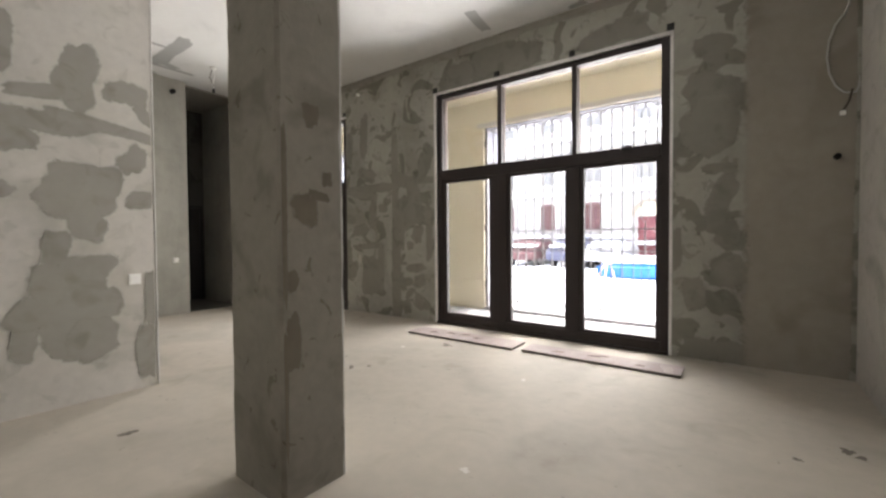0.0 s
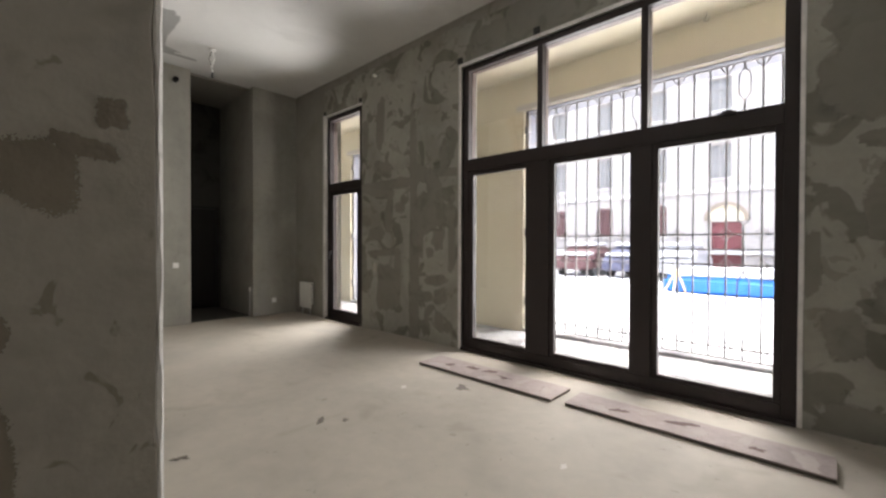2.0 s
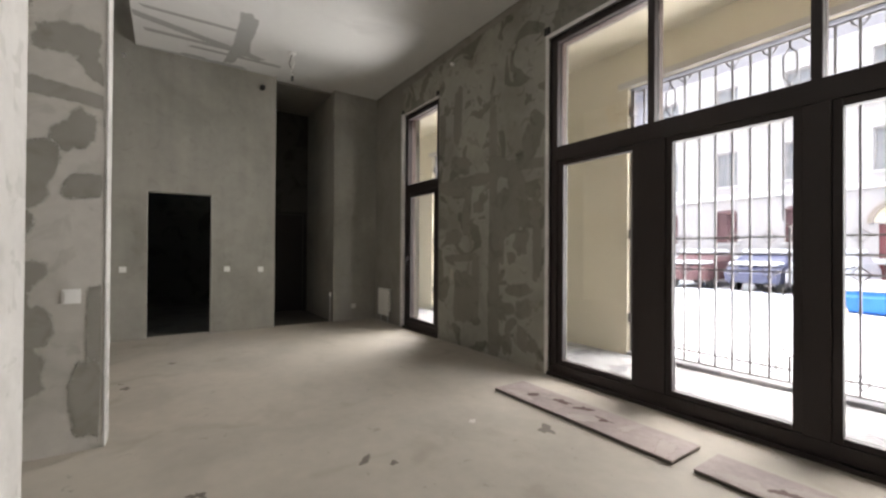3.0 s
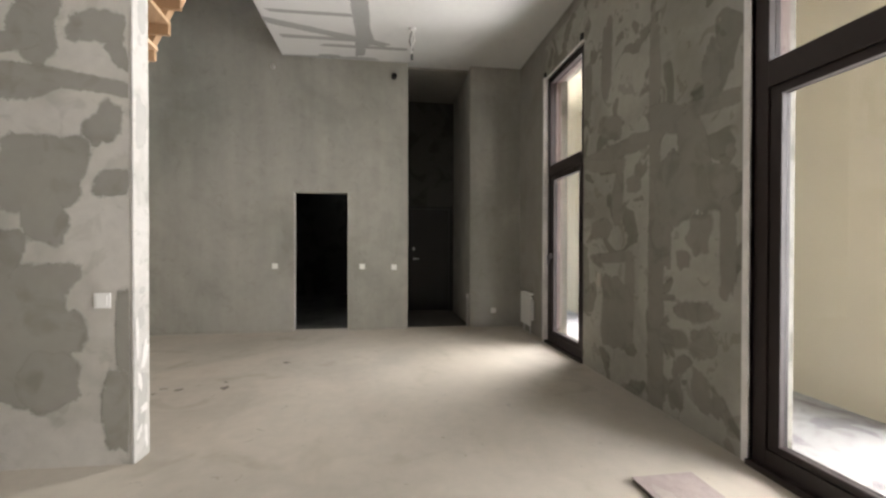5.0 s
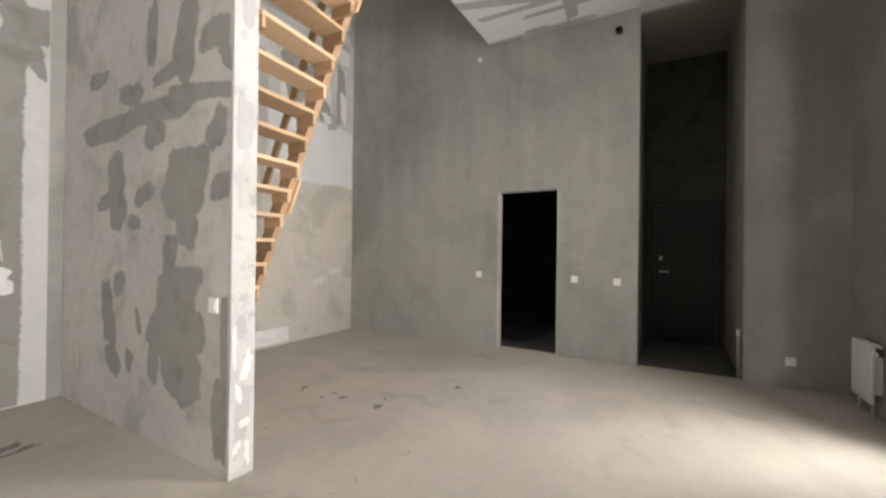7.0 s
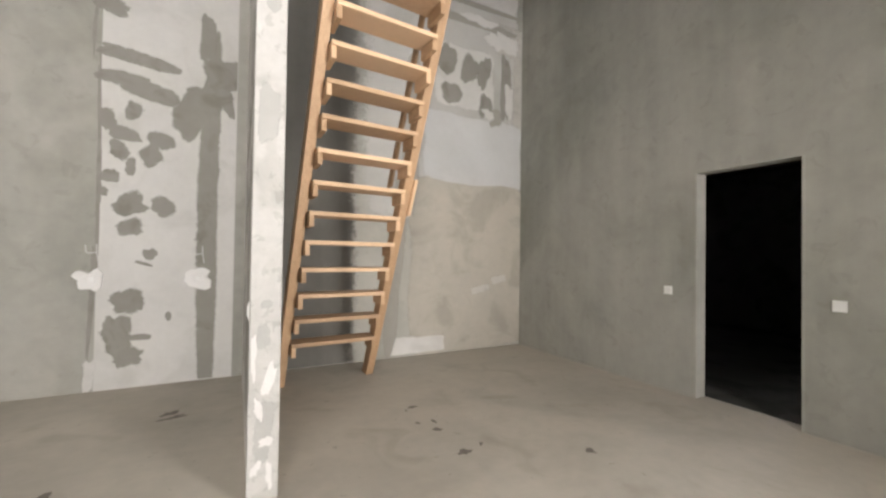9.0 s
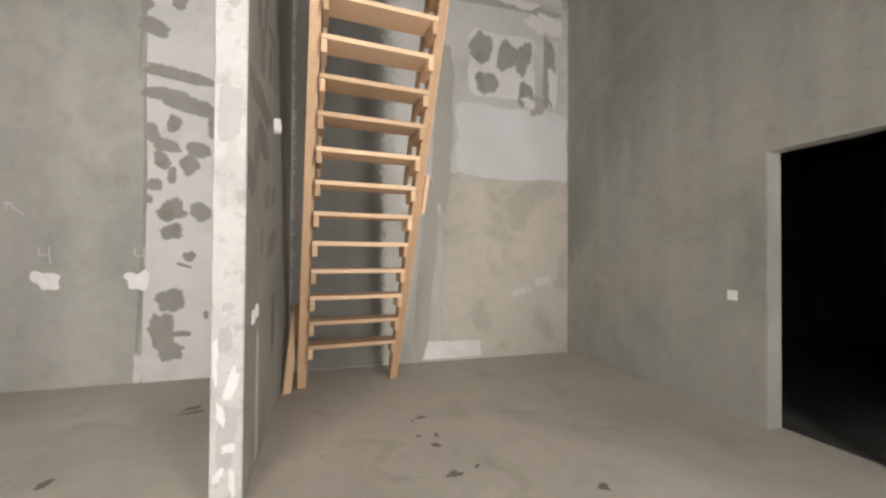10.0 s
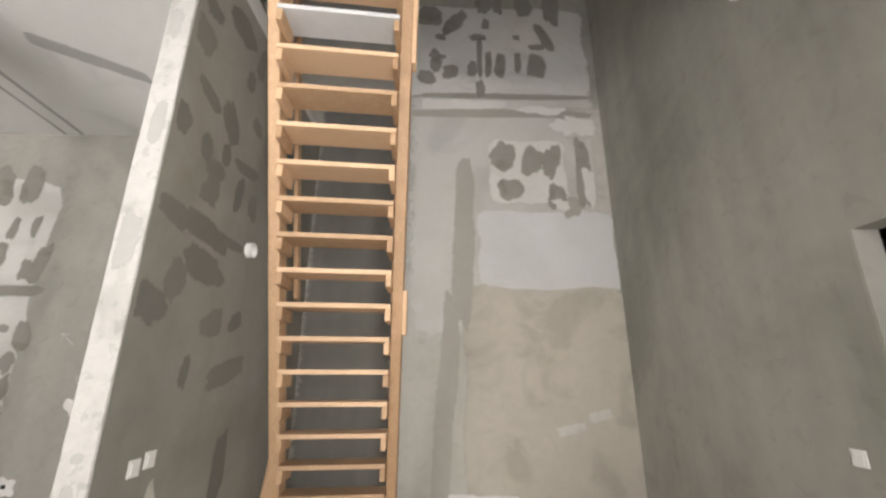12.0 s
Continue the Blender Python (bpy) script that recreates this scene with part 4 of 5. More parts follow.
heap = empty("tarpaulin_heap", (-2.4, 16.6, -0.12), "snow-covered heap under a bright blue tarpaulin", "tarpaulin")
bm = boxes([(-3.95, -1.0, 15.9, 17.5, -0.2, 0.36)])
bmesh.ops.bevel(bm, geom=bm.edges[:], offset=0.12, segments=3, affect="EDGES")
bmesh.ops.subdivide_edges(bm, edges=bm.edges[:], cuts=2)
for w in bm.verts:
    w.co += Vector((0, 0.10, 0.07)) * noise.noise(w.co * 1.7)
part("tarpaulin", bm, M_BLUE, heap)
bm = boxes([(-3.9, -0.6, 16.05, 17.5, 0.28, 0.62)])
bmesh.ops.bevel(bm, geom=bm.edges[:], offset=0.2, segments=4, affect="EDGES")
for w in bm.verts:
    w.co += Vector((0.05, 0.1, 0.1)) * noise.noise(w.co * 1.3)
part("snow_cap", bm, M_SNOW, heap, "deep soft snow")
trestle = empty("trestle", (-3.55, 15.6, -0.14), "small wooden trestle standing in the snow", "trestle")
for a, b in (((-3.85, 15.6, -0.2), (-3.5, 15.7, 0.6)), ((-3.2, 15.6, -0.2), (-3.5, 15.7, 0.6)), ((-3.5, 15.3, -0.2), (-3.5, 15.7, 0.6))):
    part("leg", tube([a, b], 0.03, 6), M_WOOD, trestle)

# ---- stains on the screed ----
STAINS = [(-5.30, 1.07, 0.07, 0.04), (-5.22, 1.12, 0.04, 0.03), (-5.33, 1.42, 0.06, 0.03), (-5.20, 1.40, 0.05, 0.03), (-5.29, 1.56, 0.07, 0.04), (-5.28, 1.95, 0.08, 0.05), (-5.45, 1.90, 0.06, 0.03),
          (-6.05, 2.32, 0.07, 0.05), (-2.90, 3.24, 0.12, 0.04), (-2.78, 3.38, 0.08, 0.04), (-2.59, 4.49, 0.11, 0.09), (-3.04, 2.38, 0.09, 0.05), (0.84, 3.84, 0.08, 0.05), (0.89, 3.78, 0.05, 0.04), (0.58, 3.56, 0.05, 0.03),
          (-3.55, 0.46, 0.20, 0.07), (-3.50, 0.36, 0.14, 0.06), (-3.05, 1.42, 0.10, 0.06)]
floor_ob = bpy.data.objects["floor"]
smears(floor_ob, "stain", "z", 0.0, 1, [(x, y, w, h * 1.05, 37 * k) for k, (x, y, w, h) in enumerate(STAINS)], M_STAIN, square=0.0, ragged=0.45, label="dark dried spatter", feather=0.02)
smears(floor_ob, "crumb_mark", "z", 0.0, 1, [(-0.95, 2.35, 0.06, 0.045, 0), (-0.72, 1.75, 0.06, 0.04, 50), (-1.3, 3.9, 0.05, 0.035, 100), (-3.0, 4.15, 0.07, 0.05, 150)], M_LIGHTSTAIN, ragged=0.35, feather=0.015)

# ---- smears of filler and plaster ----
PART_E = [(0.39, 2.19, 0.96, 0.17, 3), (1.08, 2.22, 0.82, 0.16, -2), (1.62, 2.25, 0.75, 0.10, -8), (1.03, 2.08, 0.27, 0.22, 0), (1.40, 2.60, 0.25, 0.57, 0), (0.98, 2.75, 0.14, 0.44, 0), (1.75, 2.56, 0.31, 0.18, 0), (1.86, 2.40, 0.24, 0.10, -61), (1.20, 2.45, 0.42, 0.10, 8), (0.67, 2.39, 0.34, 0.16, -6), (0.15, 2.60, 0.34, 0.13, 0), (1.76, 2.00, 0.28, 0.18, 67), (1.42, 1.74, 0.53, 0.43, 5), (1.45, 1.47, 0.24, 0.36, 0), (1.83, 1.67, 0.25, 0.16, 5), (0.46, 1.76, 0.28, 0.44, 0), (0.31, 1.65, 0.30, 0.13, 12), (0.50, 1.57, 0.25, 0.30, 0), (0.90, 1.67, 0.27, 0.13, 17), (0.76, 1.48, 0.20, 0.11, 0)]
PART_E2 = [(1.25, 1.24, 0.18, 0.27, 0), (1.21, 0.99, 0.21, 0.30, 0), (1.51, 1.09, 0.24, 0.19, 0), (1.37, 0.71, 0.81, 0.47, -75), (1.58, 0.80, 0.17, 0.24, 0), (1.11, 0.76, 0.26, 0.27, 0), (1.06, 0.54, 0.15, 0.26, 0), (1.47, 0.52, 0.30, 0.36, 0), (0.54, 1.04, 0.17, 0.18, 0), (0.33, 0.89, 0.18, 0.30, 0), (0.41, 0.70, 0.20, 0.26, 0), (0.84, 0.79, 0.20, 0.07, -70), (0.47, 0.46, 0.25, 0.19, -60), (0.71, 0.50, 0.12, 0.17, 0), (1.84, 0.32, 0.21, 0.57, 0), (1.88, 0.79, 0.11, 0.45, 0)]
NORTH_MID = [(-4.38, 2.29, 0.14, 1.76, 0), (-4.36, 0.62, 0.19, 2.24, 0), (-5.05, 2.19, 1.08, 0.14, 0), (-4.51, 2.20, 0.46, 0.12, -7), (-4.19, 2.26, 0.57, 0.21, -19), (-3.81, 2.24, 0.47, 0.12, -4), (-3.81, 2.45, 0.17, 0.42, 0), (-5.11, 3.12, 0.18, 0.75, 0), (-5.50, 2.95, 0.18, 0.55, 0), (-5.05, 2.43, 0.42, 0.20, -23), (-5.13, 2.08, 0.67, 0.13, -8), (-4.91, 1.75, 0.19, 0.47, 0), (-4.65, 1.84, 0.21, 0.14, 0), (-5.46, 1.67, 0.26, 0.16, 0), (-5.21, 1.47, 0.38, 0.19, 0), (-4.11, 1.72, 0.47, 0.52, 0), (-3.92, 1.84, 0.73, 0.28, -73), (-3.76, 1.69, 0.33, 0.33, 0), (-3.90, 1.38, 0.24, 0.28, 0)]
NORTH_MID2 = [(-4.05, 1.20, 0.13, 0.13, 0), (-4.23, 1.30, 0.11, 0.34, 0), (-3.64, 1.90, 0.08, 0.10, 0), (-3.65, 1.30, 0.12, 0.57, 0), (-3.69, 1.00, 0.07, 0.09, 0), (-4.21, 0.90, 0.16, 0.05, 0), (-3.94, 0.83, 0.37, 0.15, 6), (-4.23, 0.61, 0.16, 0.14, 0), (-4.06, 0.43, 0.24, 0.13, 36), (-4.12, 0.20, 0.15, 0.26, 0), (-3.85, 0.63, 0.22, 0.21, 0), (-3.88, 0.30, 0.16, 0.26, 0), (-3.74, 0.24, 0.13, 0.13, 0), (-5.02, 1.18, 0.74, 0.10, 4), (-4.71, 0.79, 0.15, 0.76, 0), (-4.97, 0.68, 0.42, 0.75, 0)]
NORTH_EAST = [(0.06, 3.27, 0.34, 0.28, -47), (0.09, 2.77, 0.50, 0.45, 0), (0.07, 2.45, 0.63, 0.43, -85), (-0.12, 2.42, 0.26, 0.31, 0), (0.14, 1.73, 0.46, 0.22, 62), (0.09, 1.48, 0.21, 0.31, 0), (0.19, 1.34, 0.22, 0.25, 0), (0.21, 0.96, 0.29, 0.37, 0), (-0.09, 0.69, 0.31, 0.18, -80), (0.07, 2.01, 0.21, 0.10, 0), (0.21, 2.00, 0.13, 0.10, 0), (-0.27, 1.17, 0.13, 0.45, 0), (0.10, 0.03, 0.65, 0.36, 0), (-2.44, 3.77, 1.03, 0.56, -9), (-2.00, 3.72, 0.45, 0.31, 0), (-1.06, 3.65, 0.43, 0.27, 1), (-0.71, 3.70, 0.38, 0.32, 0), (-3.91, 3.81, 0.37, 0.58, 0), (-3.08, 3.66, 0.44, 0.49, 0)]
SOUTH_EAST = [(-3.71, 1.52, 0.18, 3.3, 0), (-3.6, 2.72, 0.6, 0.33, -68), (-3.9, 3.13, 0.47, 0.32, -3), (-3.87, 2.83, 0.33, 0.12, 71), (-3.68, 3.47, 0.14, 0.45, 0)]
SOUTH_PANEL = [(-3.12, 3.13, 0.65, 0.13, 8), (-3.00, 2.92, 0.40, 0.13, 5), (-3.23, 2.83, 0.45, 0.18, 13), (-2.89, 3.59, 0.27, 0.17, 23), (-3.11, 3.88, 0.13, 0.15, 0), (-2.83, 3.82, 0.12, 0.12, 0), (-2.88, 2.52, 0.12, 0.23, -22), (-3.01, 2.40, 0.26, 0.13, 17), (-3.08, 2.62, 0.13, 0.16, 0), (-2.97, 2.24, 0.14, 0.16, 0), (-3.23, 2.21, 0.17, 0.19, -32), (-3.30, 2.38, 0.22, 0.15, 0), (-3.07, 2.09, 0.08, 0.15, 0), (-2.92, 1.99, 0.13, 0.12, 0), (-2.86, 1.84, 0.07, 0.09, 0), (-3.07, 1.72, 0.28, 0.22, -28)]
SOUTH_PANEL2 = [(-3.33, 1.73, 0.19, 0.18, -22), (-3.06, 1.51, 0.21, 0.15, -22), (-3.24, 1.26, 0.11, 0.10, -32), (-3.19, 1.17, 0.14, 0.03, 17), (-3.06, 0.82, 0.26, 0.23, 0), (-3.00, 0.48, 0.21, 0.42, 0), (-3.16, 0.47, 0.22, 0.06, 0), (-3.09, 0.29, 0.21, 0.16, 0), (-3.39, 0.66, 0.05, 0.09, 0)]
PART_W = [(1.63, 3.12, 0.25, 0.11, 10), (1.83, 2.81, 0.13, 0.18, 0), (1.33, 3.06, 0.19, 0.30, -25), (1.57, 2.78, 0.11, 0.17, 0), (1.34, 2.85, 0.11, 0.17, 0), (1.43, 2.67, 0.20, 0.14, 0), (1.43, 2.52, 0.17, 0.22, 15), (1.03, 2.87, 0.35, 0.10, -10), (1.10, 2.64, 0.11, 0.26, 0), (0.87, 2.64, 0.15, 0.20, 0), (0.97, 3.29, 0.15, 0.13, 0), (0.72, 3.23, 0.19, 0.33, 0), (1.75, 2.25, 0.27, 0.13, 0), (1.38, 2.24, 0.55, 0.15, 8), (1.35, 2.02, 0.44, 0.21, 0)]
PART_W2 = [(1.63, 1.89, 0.15, 0.24, 25), (1.79, 1.72, 0.24, 0.20, 0), (1.19, 1.69, 0.26, 0.16, -10), (0.88, 1.74, 0.19, 0.12, -30), (0.90, 1.39, 0.44, 0.14, -15), (1.39, 1.39, 0.08, 0.19, 0), (1.36, 3.90, 0.38, 0.24, 0), (1.77, 3.45, 0.22, 0.19, 0), (1.18, 3.58, 0.13, 0.17, 0), (1.05, 3.82, 0.15, 0.29, 10), (1.75, 3.69, 0.21, 0.14, 0), (1.08, 2.26, 0.30, 0.07, 0), (0.83, 0.76, 0.16, 0.44, 0)]
SOUTH_STAIR_DARK = [(-6.45, 3.94, 0.44, 0.30, -72), (-6.82, 3.87, 0.39, 0.24, -59), (-7.06, 3.88, 0.45, 0.20, -81), (-6.54, 3.49, 0.29, 0.27, 0), (-7.10, 3.41, 0.22, 0.29, 0), (-7.44, 3.73, 0.18, 0.88, 0), (-5.39, 5.09, 0.31, 0.67, 0), (-5.84, 5.24, 0.27, 0.34, 0), (-6.23, 5.76, 0.20, 0.12, 0), (-6.21, 5.29, 0.06, 0.99, 0), (-6.34, 5.34, 0.08, 0.38, 0), (-6.48, 5.32, 0.13, 0.41, 0), (-6.68, 5.40, 0.10, 0.32, 0), (-6.90, 5.22, 0.44, 0.17, -75), (-7.11, 5.27, 0.48, 0.16, 88), (-7.09, 5.88, 0.62, 0.14, 85), (-7.26, 6.29, 0.18, 0.54, 0), (-5.84, 6.04, 0.45, 0.33, 66)]
SOUTH_STAIR_DARK2 = [(-5.76, 5.75, 0.24, 0.10, -32), (-5.45, 6.12, 0.51, 0.64, 0), (-6.24, 6.35, 0.13, 0.34, 0), (-6.64, 6.32, 0.22, 0.22, 0), (-6.88, 6.37, 0.35, 0.37, 0), (-6.57, 4.81, 2.38, 0.08, 0), (-6.42, 4.55, 2.38, 0.12, 0), (-5.96, 2.83, 1.82, 0.24, -87), (-5.76, 1.04, 2.04, 0.19, -87), (-7.26, 3.27, 0.21, 0.28, 0)]
SOUTH_STAIR_TOP = [(-5.62, 5.35, 0.15, 0.38, 0), (-5.88, 6.0, 0.2, 0.45, 30), (-6.3, 5.97, 0.1, 0.18, 0), (-6.19, 5.74, 0.22, 0.11, 0), (-6.2, 5.4, 0.07, 0.6, 0), (-6.32, 5.32, 0.09, 0.38, 0), (-6.47, 5.3, 0.14, 0.42, 0), (-6.71, 5.35, 0.09, 0.33, 0), (-6.95, 5.24, 0.25, 0.45, 0), (-7.08, 5.77, 0.14, 0.44, -20), (-5.82, 5.17, 0.2, 0.22, 0), (-5.49, 5.09, 0.23, 0.2, 0), (-6.1, 5.22, 0.13, 0.22, 0), (-5.54, 6.09, 0.36, 0.35, 0), (-6.26, 6.3, 0.2, 0.31, 20), (-6.47, 6.3, 0.14, 0.37, 0), (-6.83, 6.29, 0.26, 0.31, 0)]
SOUTH_STAIR_TOP2 = [(-7.2, 6.25, 0.24, 0.51, 0), (-5.64, 5.42, 0.23, 0.08, 10), (-5.68, 5.73, 0.14, 0.1, 20), (-6.97, 5.6, 0.23, 0.1, 0), (-6.71, 5.75, 0.09, 0.1, 0), (-6.21, 4.91, 0.12, 0.27, 0)]
SOUTH_STAIR_LIGHT = [(-6.45, 5.53, 2.40, 1.44, 0), (-6.77, 3.75, 0.92, 0.83, 0), (-7.52, 4.44, 0.45, 0.43, 0), (-7.68, 3.81, 0.18, 1.68, 0), (-5.83, 4.95, 0.50, 0.25, 0), (-5.91, 4.67, 0.88, 0.18, 0), (-6.98, 2.73, 1.60, 0.97, 0), (-6.95, 1.14, 1.86, 2.30, 0), (-6.09, 0.12, 0.80, 0.25, 0), (-7.05, 0.83, 0.30, 0.09, -12), (-7.36, 0.96, 0.24, 0.10, -11)]
COL_E = [(1.71, 1.46, 0.13, 0.17, 0), (1.79, 1.53, 0.11, 0.05, -10), (1.75, 1.93, 0.08, 0.14, 0), (1.84, 1.62, 0.06, 0.08, 0), (1.63, 1.10, 0.06, 0.12, 0), (1.588, 1.4, 0.035, 0.9, 0), (1.63, 0.8, 0.08, 0.28, 0), (1.585, 0.55, 0.03, 0.6, 0)]
CEIL = [(-6.53, 2.49, 0.98, 0.07, 89), (-7.14, 2.50, 1.04, 0.09, 89), (-6.96, 3.07, 1.33, 0.14, 5), (-7.32, 3.09, 1.20, 0.08, 89), (-7.67, 2.56, 0.32, 0.11, 88)]
CEIL2 = [(-6.24, 3.08, 0.47, 0.16, -11), (-6.87, 3.12, 0.52, 0.16, -9), (-6.97, 2.55, 1.73, 0.14, -73), (-7.77, 2.46, 1.58, 0.17, 86)]
CEIL3 = [(-2.49, 5.10, 0.53, 0.14, -83), (-6.70, 3.09, 1.20, 0.20, 0), (-1.29, 5.58, 0.30, 0.21, 72)]

for rows in (PART_E + PART_E2,):
    smears(partition, "filler_smear", "x", PE, 1, rows, M_FILLER, limits=(SOUTH + 0.01, PEND - 0.02, 0.01, TOP - 0.01), label="dark grey filler smear")
skim = boxes([(PW - 0.004, PW + 0.01, SOUTH, PEND - 0.014, 0.0, TOP)])
part("skim_coat", skim, M_DAMPSHADE, partition, "grey plaster skim")
for rows in (PART_W + PART_W2,):
    smears(partition, "filler_smear", "x", PW - 0.004, -1, rows, M_DARKFILL, limits=(SOUTH + 0.01, PEND - 0.02, 0.01, TOP - 0.01))
part("end_skim", rough_block(PW - 0.006, PE + 0.004, PEND - 0.01, PEND + 0.006, 0.0, TOP, 0.05, 0.008, 8.0), M_CAP, partition, "pale skim on the partition's end")
smears(wall_south, "pale_blocks", "y", SOUTH, 1, [(-0.05, 1.9, 2.55, 3.2, 0)], M_WHITE_BLOCK, square=2.0, ragged=0.06, limits=(-1.9, EAST - 0.01, 0.005, TOP - 0.01))
FAR_EAST = [(-0.89, 2.93, 0.10, 0.27, 12), (-1.12, 2.94, 0.09, 0.25, 3), (-0.83, 2.63, 0.13, 0.27, -10), (-1.13, 2.45, 0.11, 0.25, 5), (-1.27, 2.52, 0.17, 0.44, 15), (-1.08, 2.21, 0.59, 0.12, 0), (-1.11, 1.81, 0.12, 0.09, 0), (-1.32, 1.73, 0.18, 0.27, 10), (-1.23, 1.46, 0.15, 0.21, 0), (-1.26, 1.22, 0.12, 0.23, 0), (-1.2, 0.95, 0.26, 0.35, 0), (-0.94, 3.45, 0.23, 0.5, 0), (-0.6, 3.4, 0.31, 0.5, 0), (-0.4, 2.2, 0.3, 0.16, 20), (-0.5, 2.7, 0.14, 0.3, 5)]
smears(wall_south, "filler_smear", "y", SOUTH + 0.004, 1, FAR_EAST, M_FILLER, limits=(-1.9, EAST - 0.01, 0.005, TOP - 0.01))
SLAB_JOINTS = [(-1.42, 0.35, 0.05, 2.4, 4), (-1.22, 0.35, 0.04, 2.4, 4), (-2.45, 0.75, 0.9, 0.16, 35)]
smears(ceiling, "ceiling_smear", "z", TOP, -1, SLAB_JOINTS, M_CEILFILL, square=1.2, ragged=0.08, limits=(PE + 0.05, EAST - 0.01, SOUTH + 0.01, NORTH - 0.01))
CAP = [(-4.05, 2.02, 0.12, 0.3, 10), (-4.07, 2.72, 0.08, 0.25, 0), (-4.06, 1.02, 0.05, 0.04, 0), (-4.05, 0.85, 0.07, 0.12, 0), (-4.06, 0.35, 0.09, 0.3, 10), (-4.03, 3.4, 0.09, 0.2, 0)]
smears(partition, "filler_smear", "y", PEND + 0.006, 1, CAP, M_CAPGREY, limits=(PW + 0.005, PE - 0.005, 0.0, TOP))
SCUFFS = [(-4.08, 0.62, 0.05, 0.16, 20), (-4.03, 0.48, 0.04, 0.10, -15), (-4.07, 0.30, 0.06, 0.05, 0), (-4.02, 0.16, 0.05, 0.08, 30), (-4.09, 0.12, 0.03, 0.12, 0), (-4.0, 0.75, 0.03, 0.2, 0)]
smears(partition, "gypsum_scuff", "y", PEND + 0.009, 1, SCUFFS, M_WHITE_BLOCK, ragged=0.35, limits=(PW + 0.005, PE - 0.005, 0.0, TOP))
for rows in (NORTH_MID + NORTH_MID2,):
    smears(wall_north, "filler_smear", "y", NORTH, -1, rows, M_FILLER_NORTH, limits=(W2[1] + 0.005, W1[0] - 0.05, 0.01, TOP - 0.01), label="dark grey filler smear")
part("socket_hole", boxes([(-5.27, -5.20, NORTH - 0.008, NORTH + 0.01, 0.88, 1.02)], 0.003), M_BEIGE, wall_north, "beige socket blank")
smears(wall_north, "filler_smear", "y", NORTH, -1, [r for r in NORTH_EAST if r[1] < 3.5], M_FILLER_NORTH, limits=(W1[1] + 0.035, EAST - 0.01, 0.01, TOP - 0.01))
smears(wall_north, "filler_smear", "y", NORTH, -1, [r for r in NORTH_EAST if r[1] >= 3.5], M_FILLER_NORTH, limits=(W1[0], EAST - 0.01, W1[3] + 0.05, TOP - 0.01))
smears(wall_north, "cement_coat", "y", NORTH, -1, [(0.78, 2.0, 0.9, 4.6, 0)], M_BROWN, square=2.5, ragged=0.1, rise=0.004, feather=0.15, limits=(0.2, EAST - 0.002, 0.002, TOP - 0.002), label="brown cement coat")
# darker grey of this coat carries the unlit corner's shade
part("corner_coat", boxes([(-8.0, W2[0] - 0.05, NORTH - 0.005, NORTH + 0.01, 0.0, TOP)]), M_DAMPSHADE, wall_north, "grey plaster coat")
BAND = [(-5.2, TOP - 0.06, 1.3, 0.13, 0), (-4.0, TOP - 0.05, 1.2, 0.10, 1), (-2.8, TOP - 0.07, 1.3, 0.15, -1), (-1.6, TOP - 0.05, 1.3, 0.11, 0), (-0.5, TOP - 0.06, 1.2, 0.14, 1), (-6.2, TOP - 0.07, 0.9, 0.12, 0)]
smears(wall_north, "joint_band", "y", NORTH, -1, BAND, M_FILLER, ragged=0.2, limits=(W2[0] - 0.04, 0.33, 3.6, TOP - 0.002))
part("light_blocks", boxes([(-3.955, -2.83, SOUTH - 0.01, SOUTH + 0.003, 0.0, TOP)]), M_WHITE_BLOCK, wall_south, "pale blocks left bare")
for rows in (SOUTH_EAST + SOUTH_PANEL + SOUTH_PANEL2,):
    smears(wall_south, "filler_smear", "y", SOUTH + 0.003, 1, rows, M_FILLER, limits=(-3.95, 1.0, 0.01, TOP - 0.01), label="dark grey filler smear")
# bay behind the stair: its shade put into a darker coat
smears(wall_south, "plaster_coat", "y", SOUTH, 1, [(-4.68, 2.2, 1.08, 4.9, 0)], M_STAIRSHADE, square=2.4, ragged=0.04, limits=(WEST + 0.002, PW - 0.003, 0.005, 4.6), rise=0.0005, feather=0.2)
smears(wall_south, "plaster_coat", "y", SOUTH, 1, [(-6.58, 3.4, 2.4, 3.2, 0)], M_PALE, square=2.4, ragged=0.04, limits=(WEST + 0.002, PW - 0.01, 0.005, 7.3), rise=0.0006, feather=0.22)
for i, mat in enumerate((M_WHITE_BLOCK, M_WHITE_BLOCK, M_BLOCK, M_BLOCK, M_WHITE_BLOCK, M_WHITE_BLOCK, M_BLUEGREY, M_BEIGE, M_WHITE_BLOCK, M_BLOCK, M_BLOCK)):
    smears(wall_south, "plaster_coat", "y", SOUTH, 1, [SOUTH_STAIR_LIGHT[i]], mat, square=1.8, ragged=0.07, limits=(WEST + 0.002, PW - 0.01, 0.005, 7.3), lift=0.0004 + 0.00025 * i, feather=0.06)
# level rows are plaster bands, upright rows paint the stair's shadow
smears(wall_south, "damp_streak", "y", SOUTH + 0.003, 1, SOUTH_STAIR_DARK2[5:], M_BANDSHADE, ragged=0.2, feather=0.09, limits=(WEST + 0.01, PW - 0.01, 0.005, 7.3))
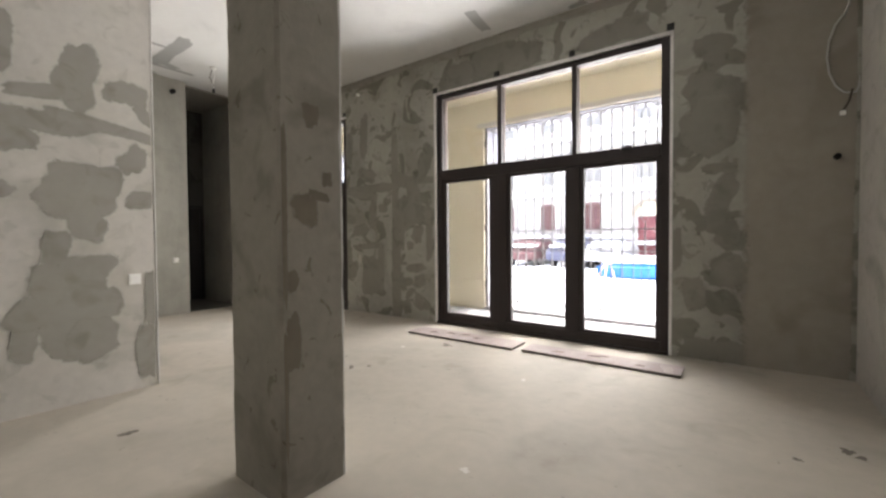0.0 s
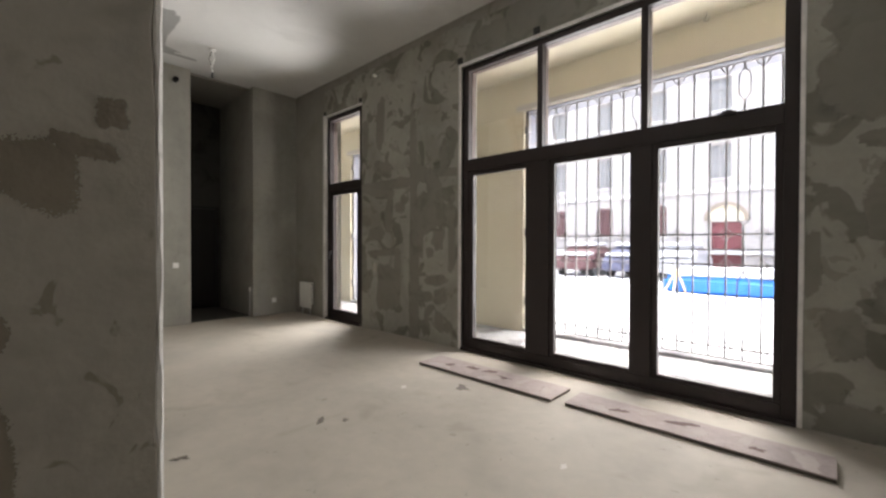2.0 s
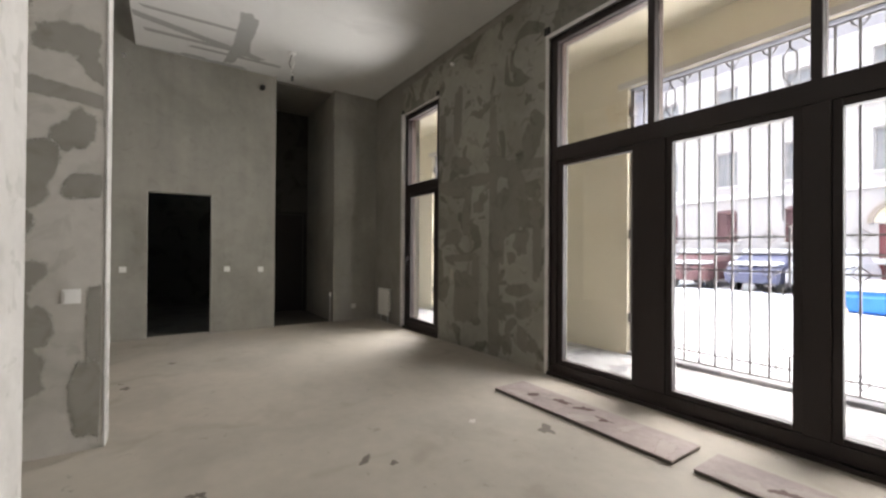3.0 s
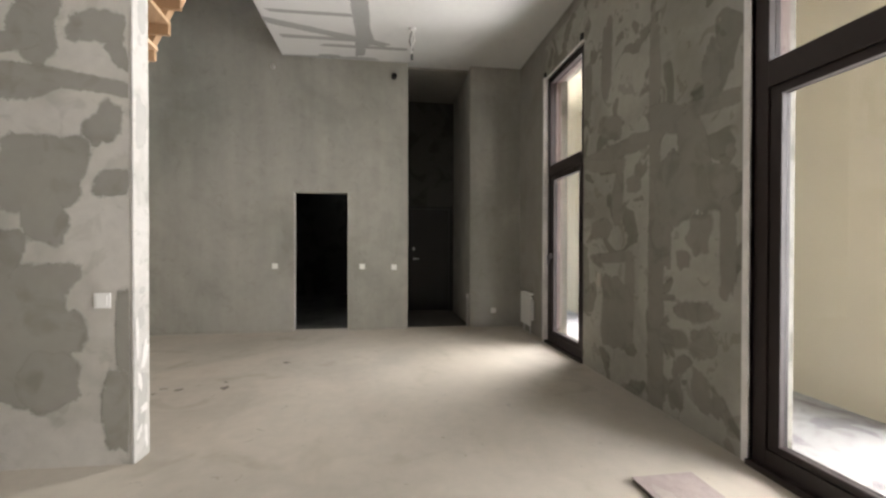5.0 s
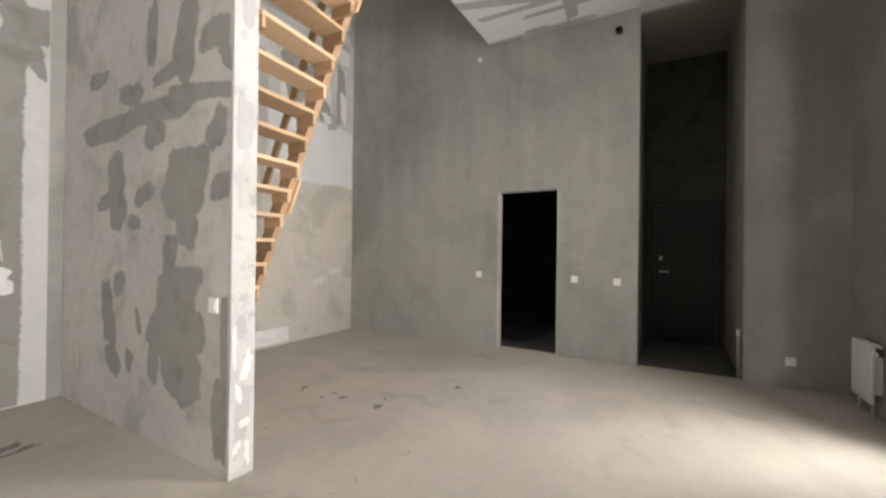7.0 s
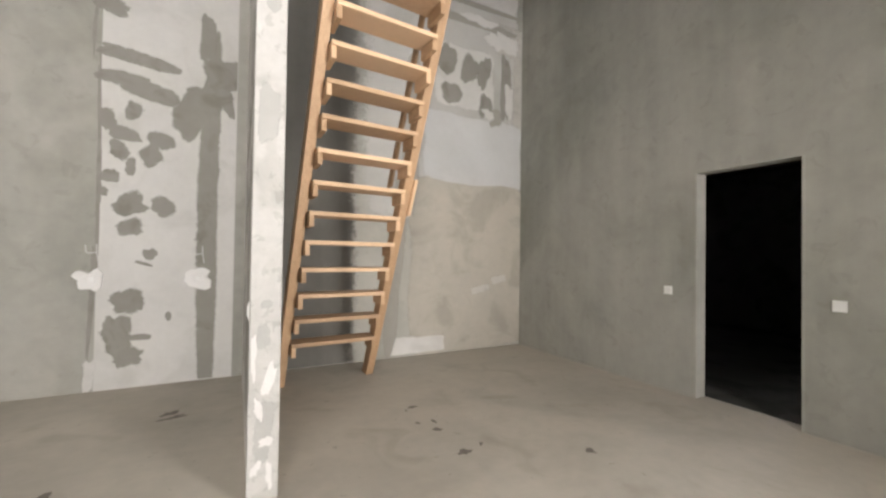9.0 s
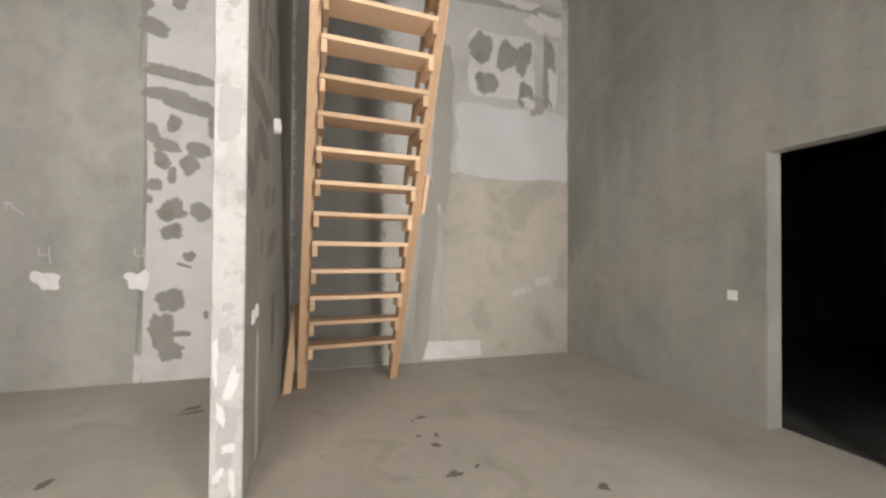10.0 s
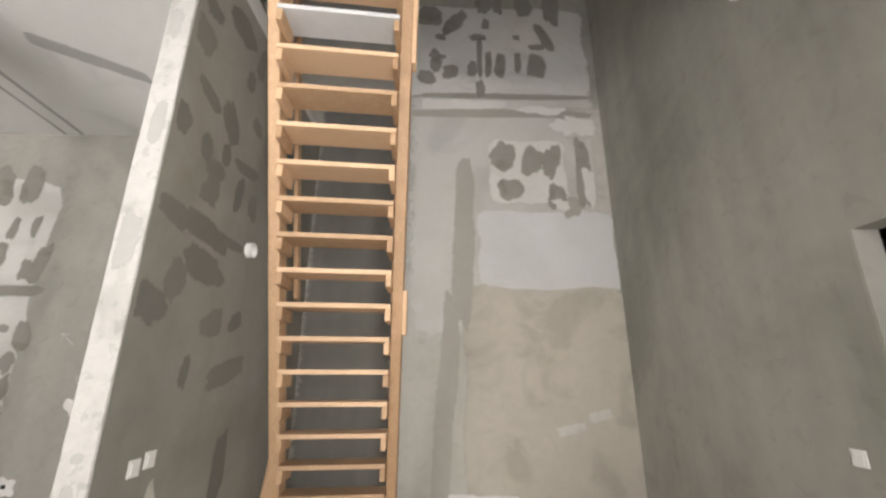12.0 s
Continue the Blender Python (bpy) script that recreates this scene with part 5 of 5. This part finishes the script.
for rows in ([r for r in SOUTH_STAIR_DARK if r[1] < 4.7] + SOUTH_STAIR_TOP + SOUTH_STAIR_TOP2,):
    smears(wall_south, "filler_smear", "y", SOUTH + 0.004, 1, rows, M_FILLER, limits=(WEST + 0.01, PW - 0.01, 0.005, 7.3))
smears(wall_south, "cracked_edge", "y", SOUTH + 0.004, 1, [(-2.80, 0.75, 0.035, 1.2, 2), (-2.83, 2.3, 0.03, 1.6, -1), (-2.79, 3.6, 0.03, 0.9, 2)], M_FILLER, ragged=0.5, feather=0.012)
smears(wall_south, "gypsum_splash", "y", SOUTH + 0.005, 1, [(-2.80, 0.14, 0.07, 0.26, 4)], M_WHITE_BLOCK, ragged=0.4)
SPLASH = [(-7.35, 4.40, 0.42, 0.30, 20), (-6.95, 4.60, 0.5, 0.12, 0), (-6.30, 4.68, 0.45, 0.14, 0), (-7.12, 3.32, 0.22, 0.14, 30), (-7.0, 4.98, 0.7, 0.2, 4), (-6.2, 5.0, 0.4, 0.16, 0), (-7.5, 3.5, 0.14, 0.5, 0)]
smears(wall_south, "gypsum_splash", "y", SOUTH + 0.0055, 1, SPLASH, M_WHITE_BLOCK, ragged=0.4, limits=(WEST + 0.003, PW - 0.01, 0.005, 7.3), feather=0.06)
smears(column, "filler_smear", "x", -1.47, 1, COL_E, M_COLSTAIN, limits=(1.575, 1.91, 0.01, TOP), label="dark brown stain")
bm_rows = CEIL + CEIL2 + CEIL3
smears(ceiling, "ceiling_smear", "z", TOP, -1, bm_rows, M_CEILFILL, square=1.2, ragged=0.08, limits=(WEST + 0.01, EAST - 0.01, VOID_Y + 0.01, NORTH - 0.01))
smears(partition, "gypsum_run", "x", PW - 0.004, -1, [(1.5, 0.45, 0.10, 0.8, 0)], M_BLOCK, ragged=0.1)
partition.matrix_basis = SKEW
# north face of the column made paler to carry the window's light
part("gypsum_skim", rough_block(-1.957, -1.4705, 1.925, 1.9465, 0.0, TOP - 0.004, 0.05, 0.01, 5.0), M_CAP, column, "pale column face, window light put into its colour")
column.matrix_basis = Matrix.Translation((-1.47, 1.94, 0)) @ Matrix.Rotation(radians(-1.3), 4, "Z") @ Matrix.Translation((1.47, -1.94, 0))
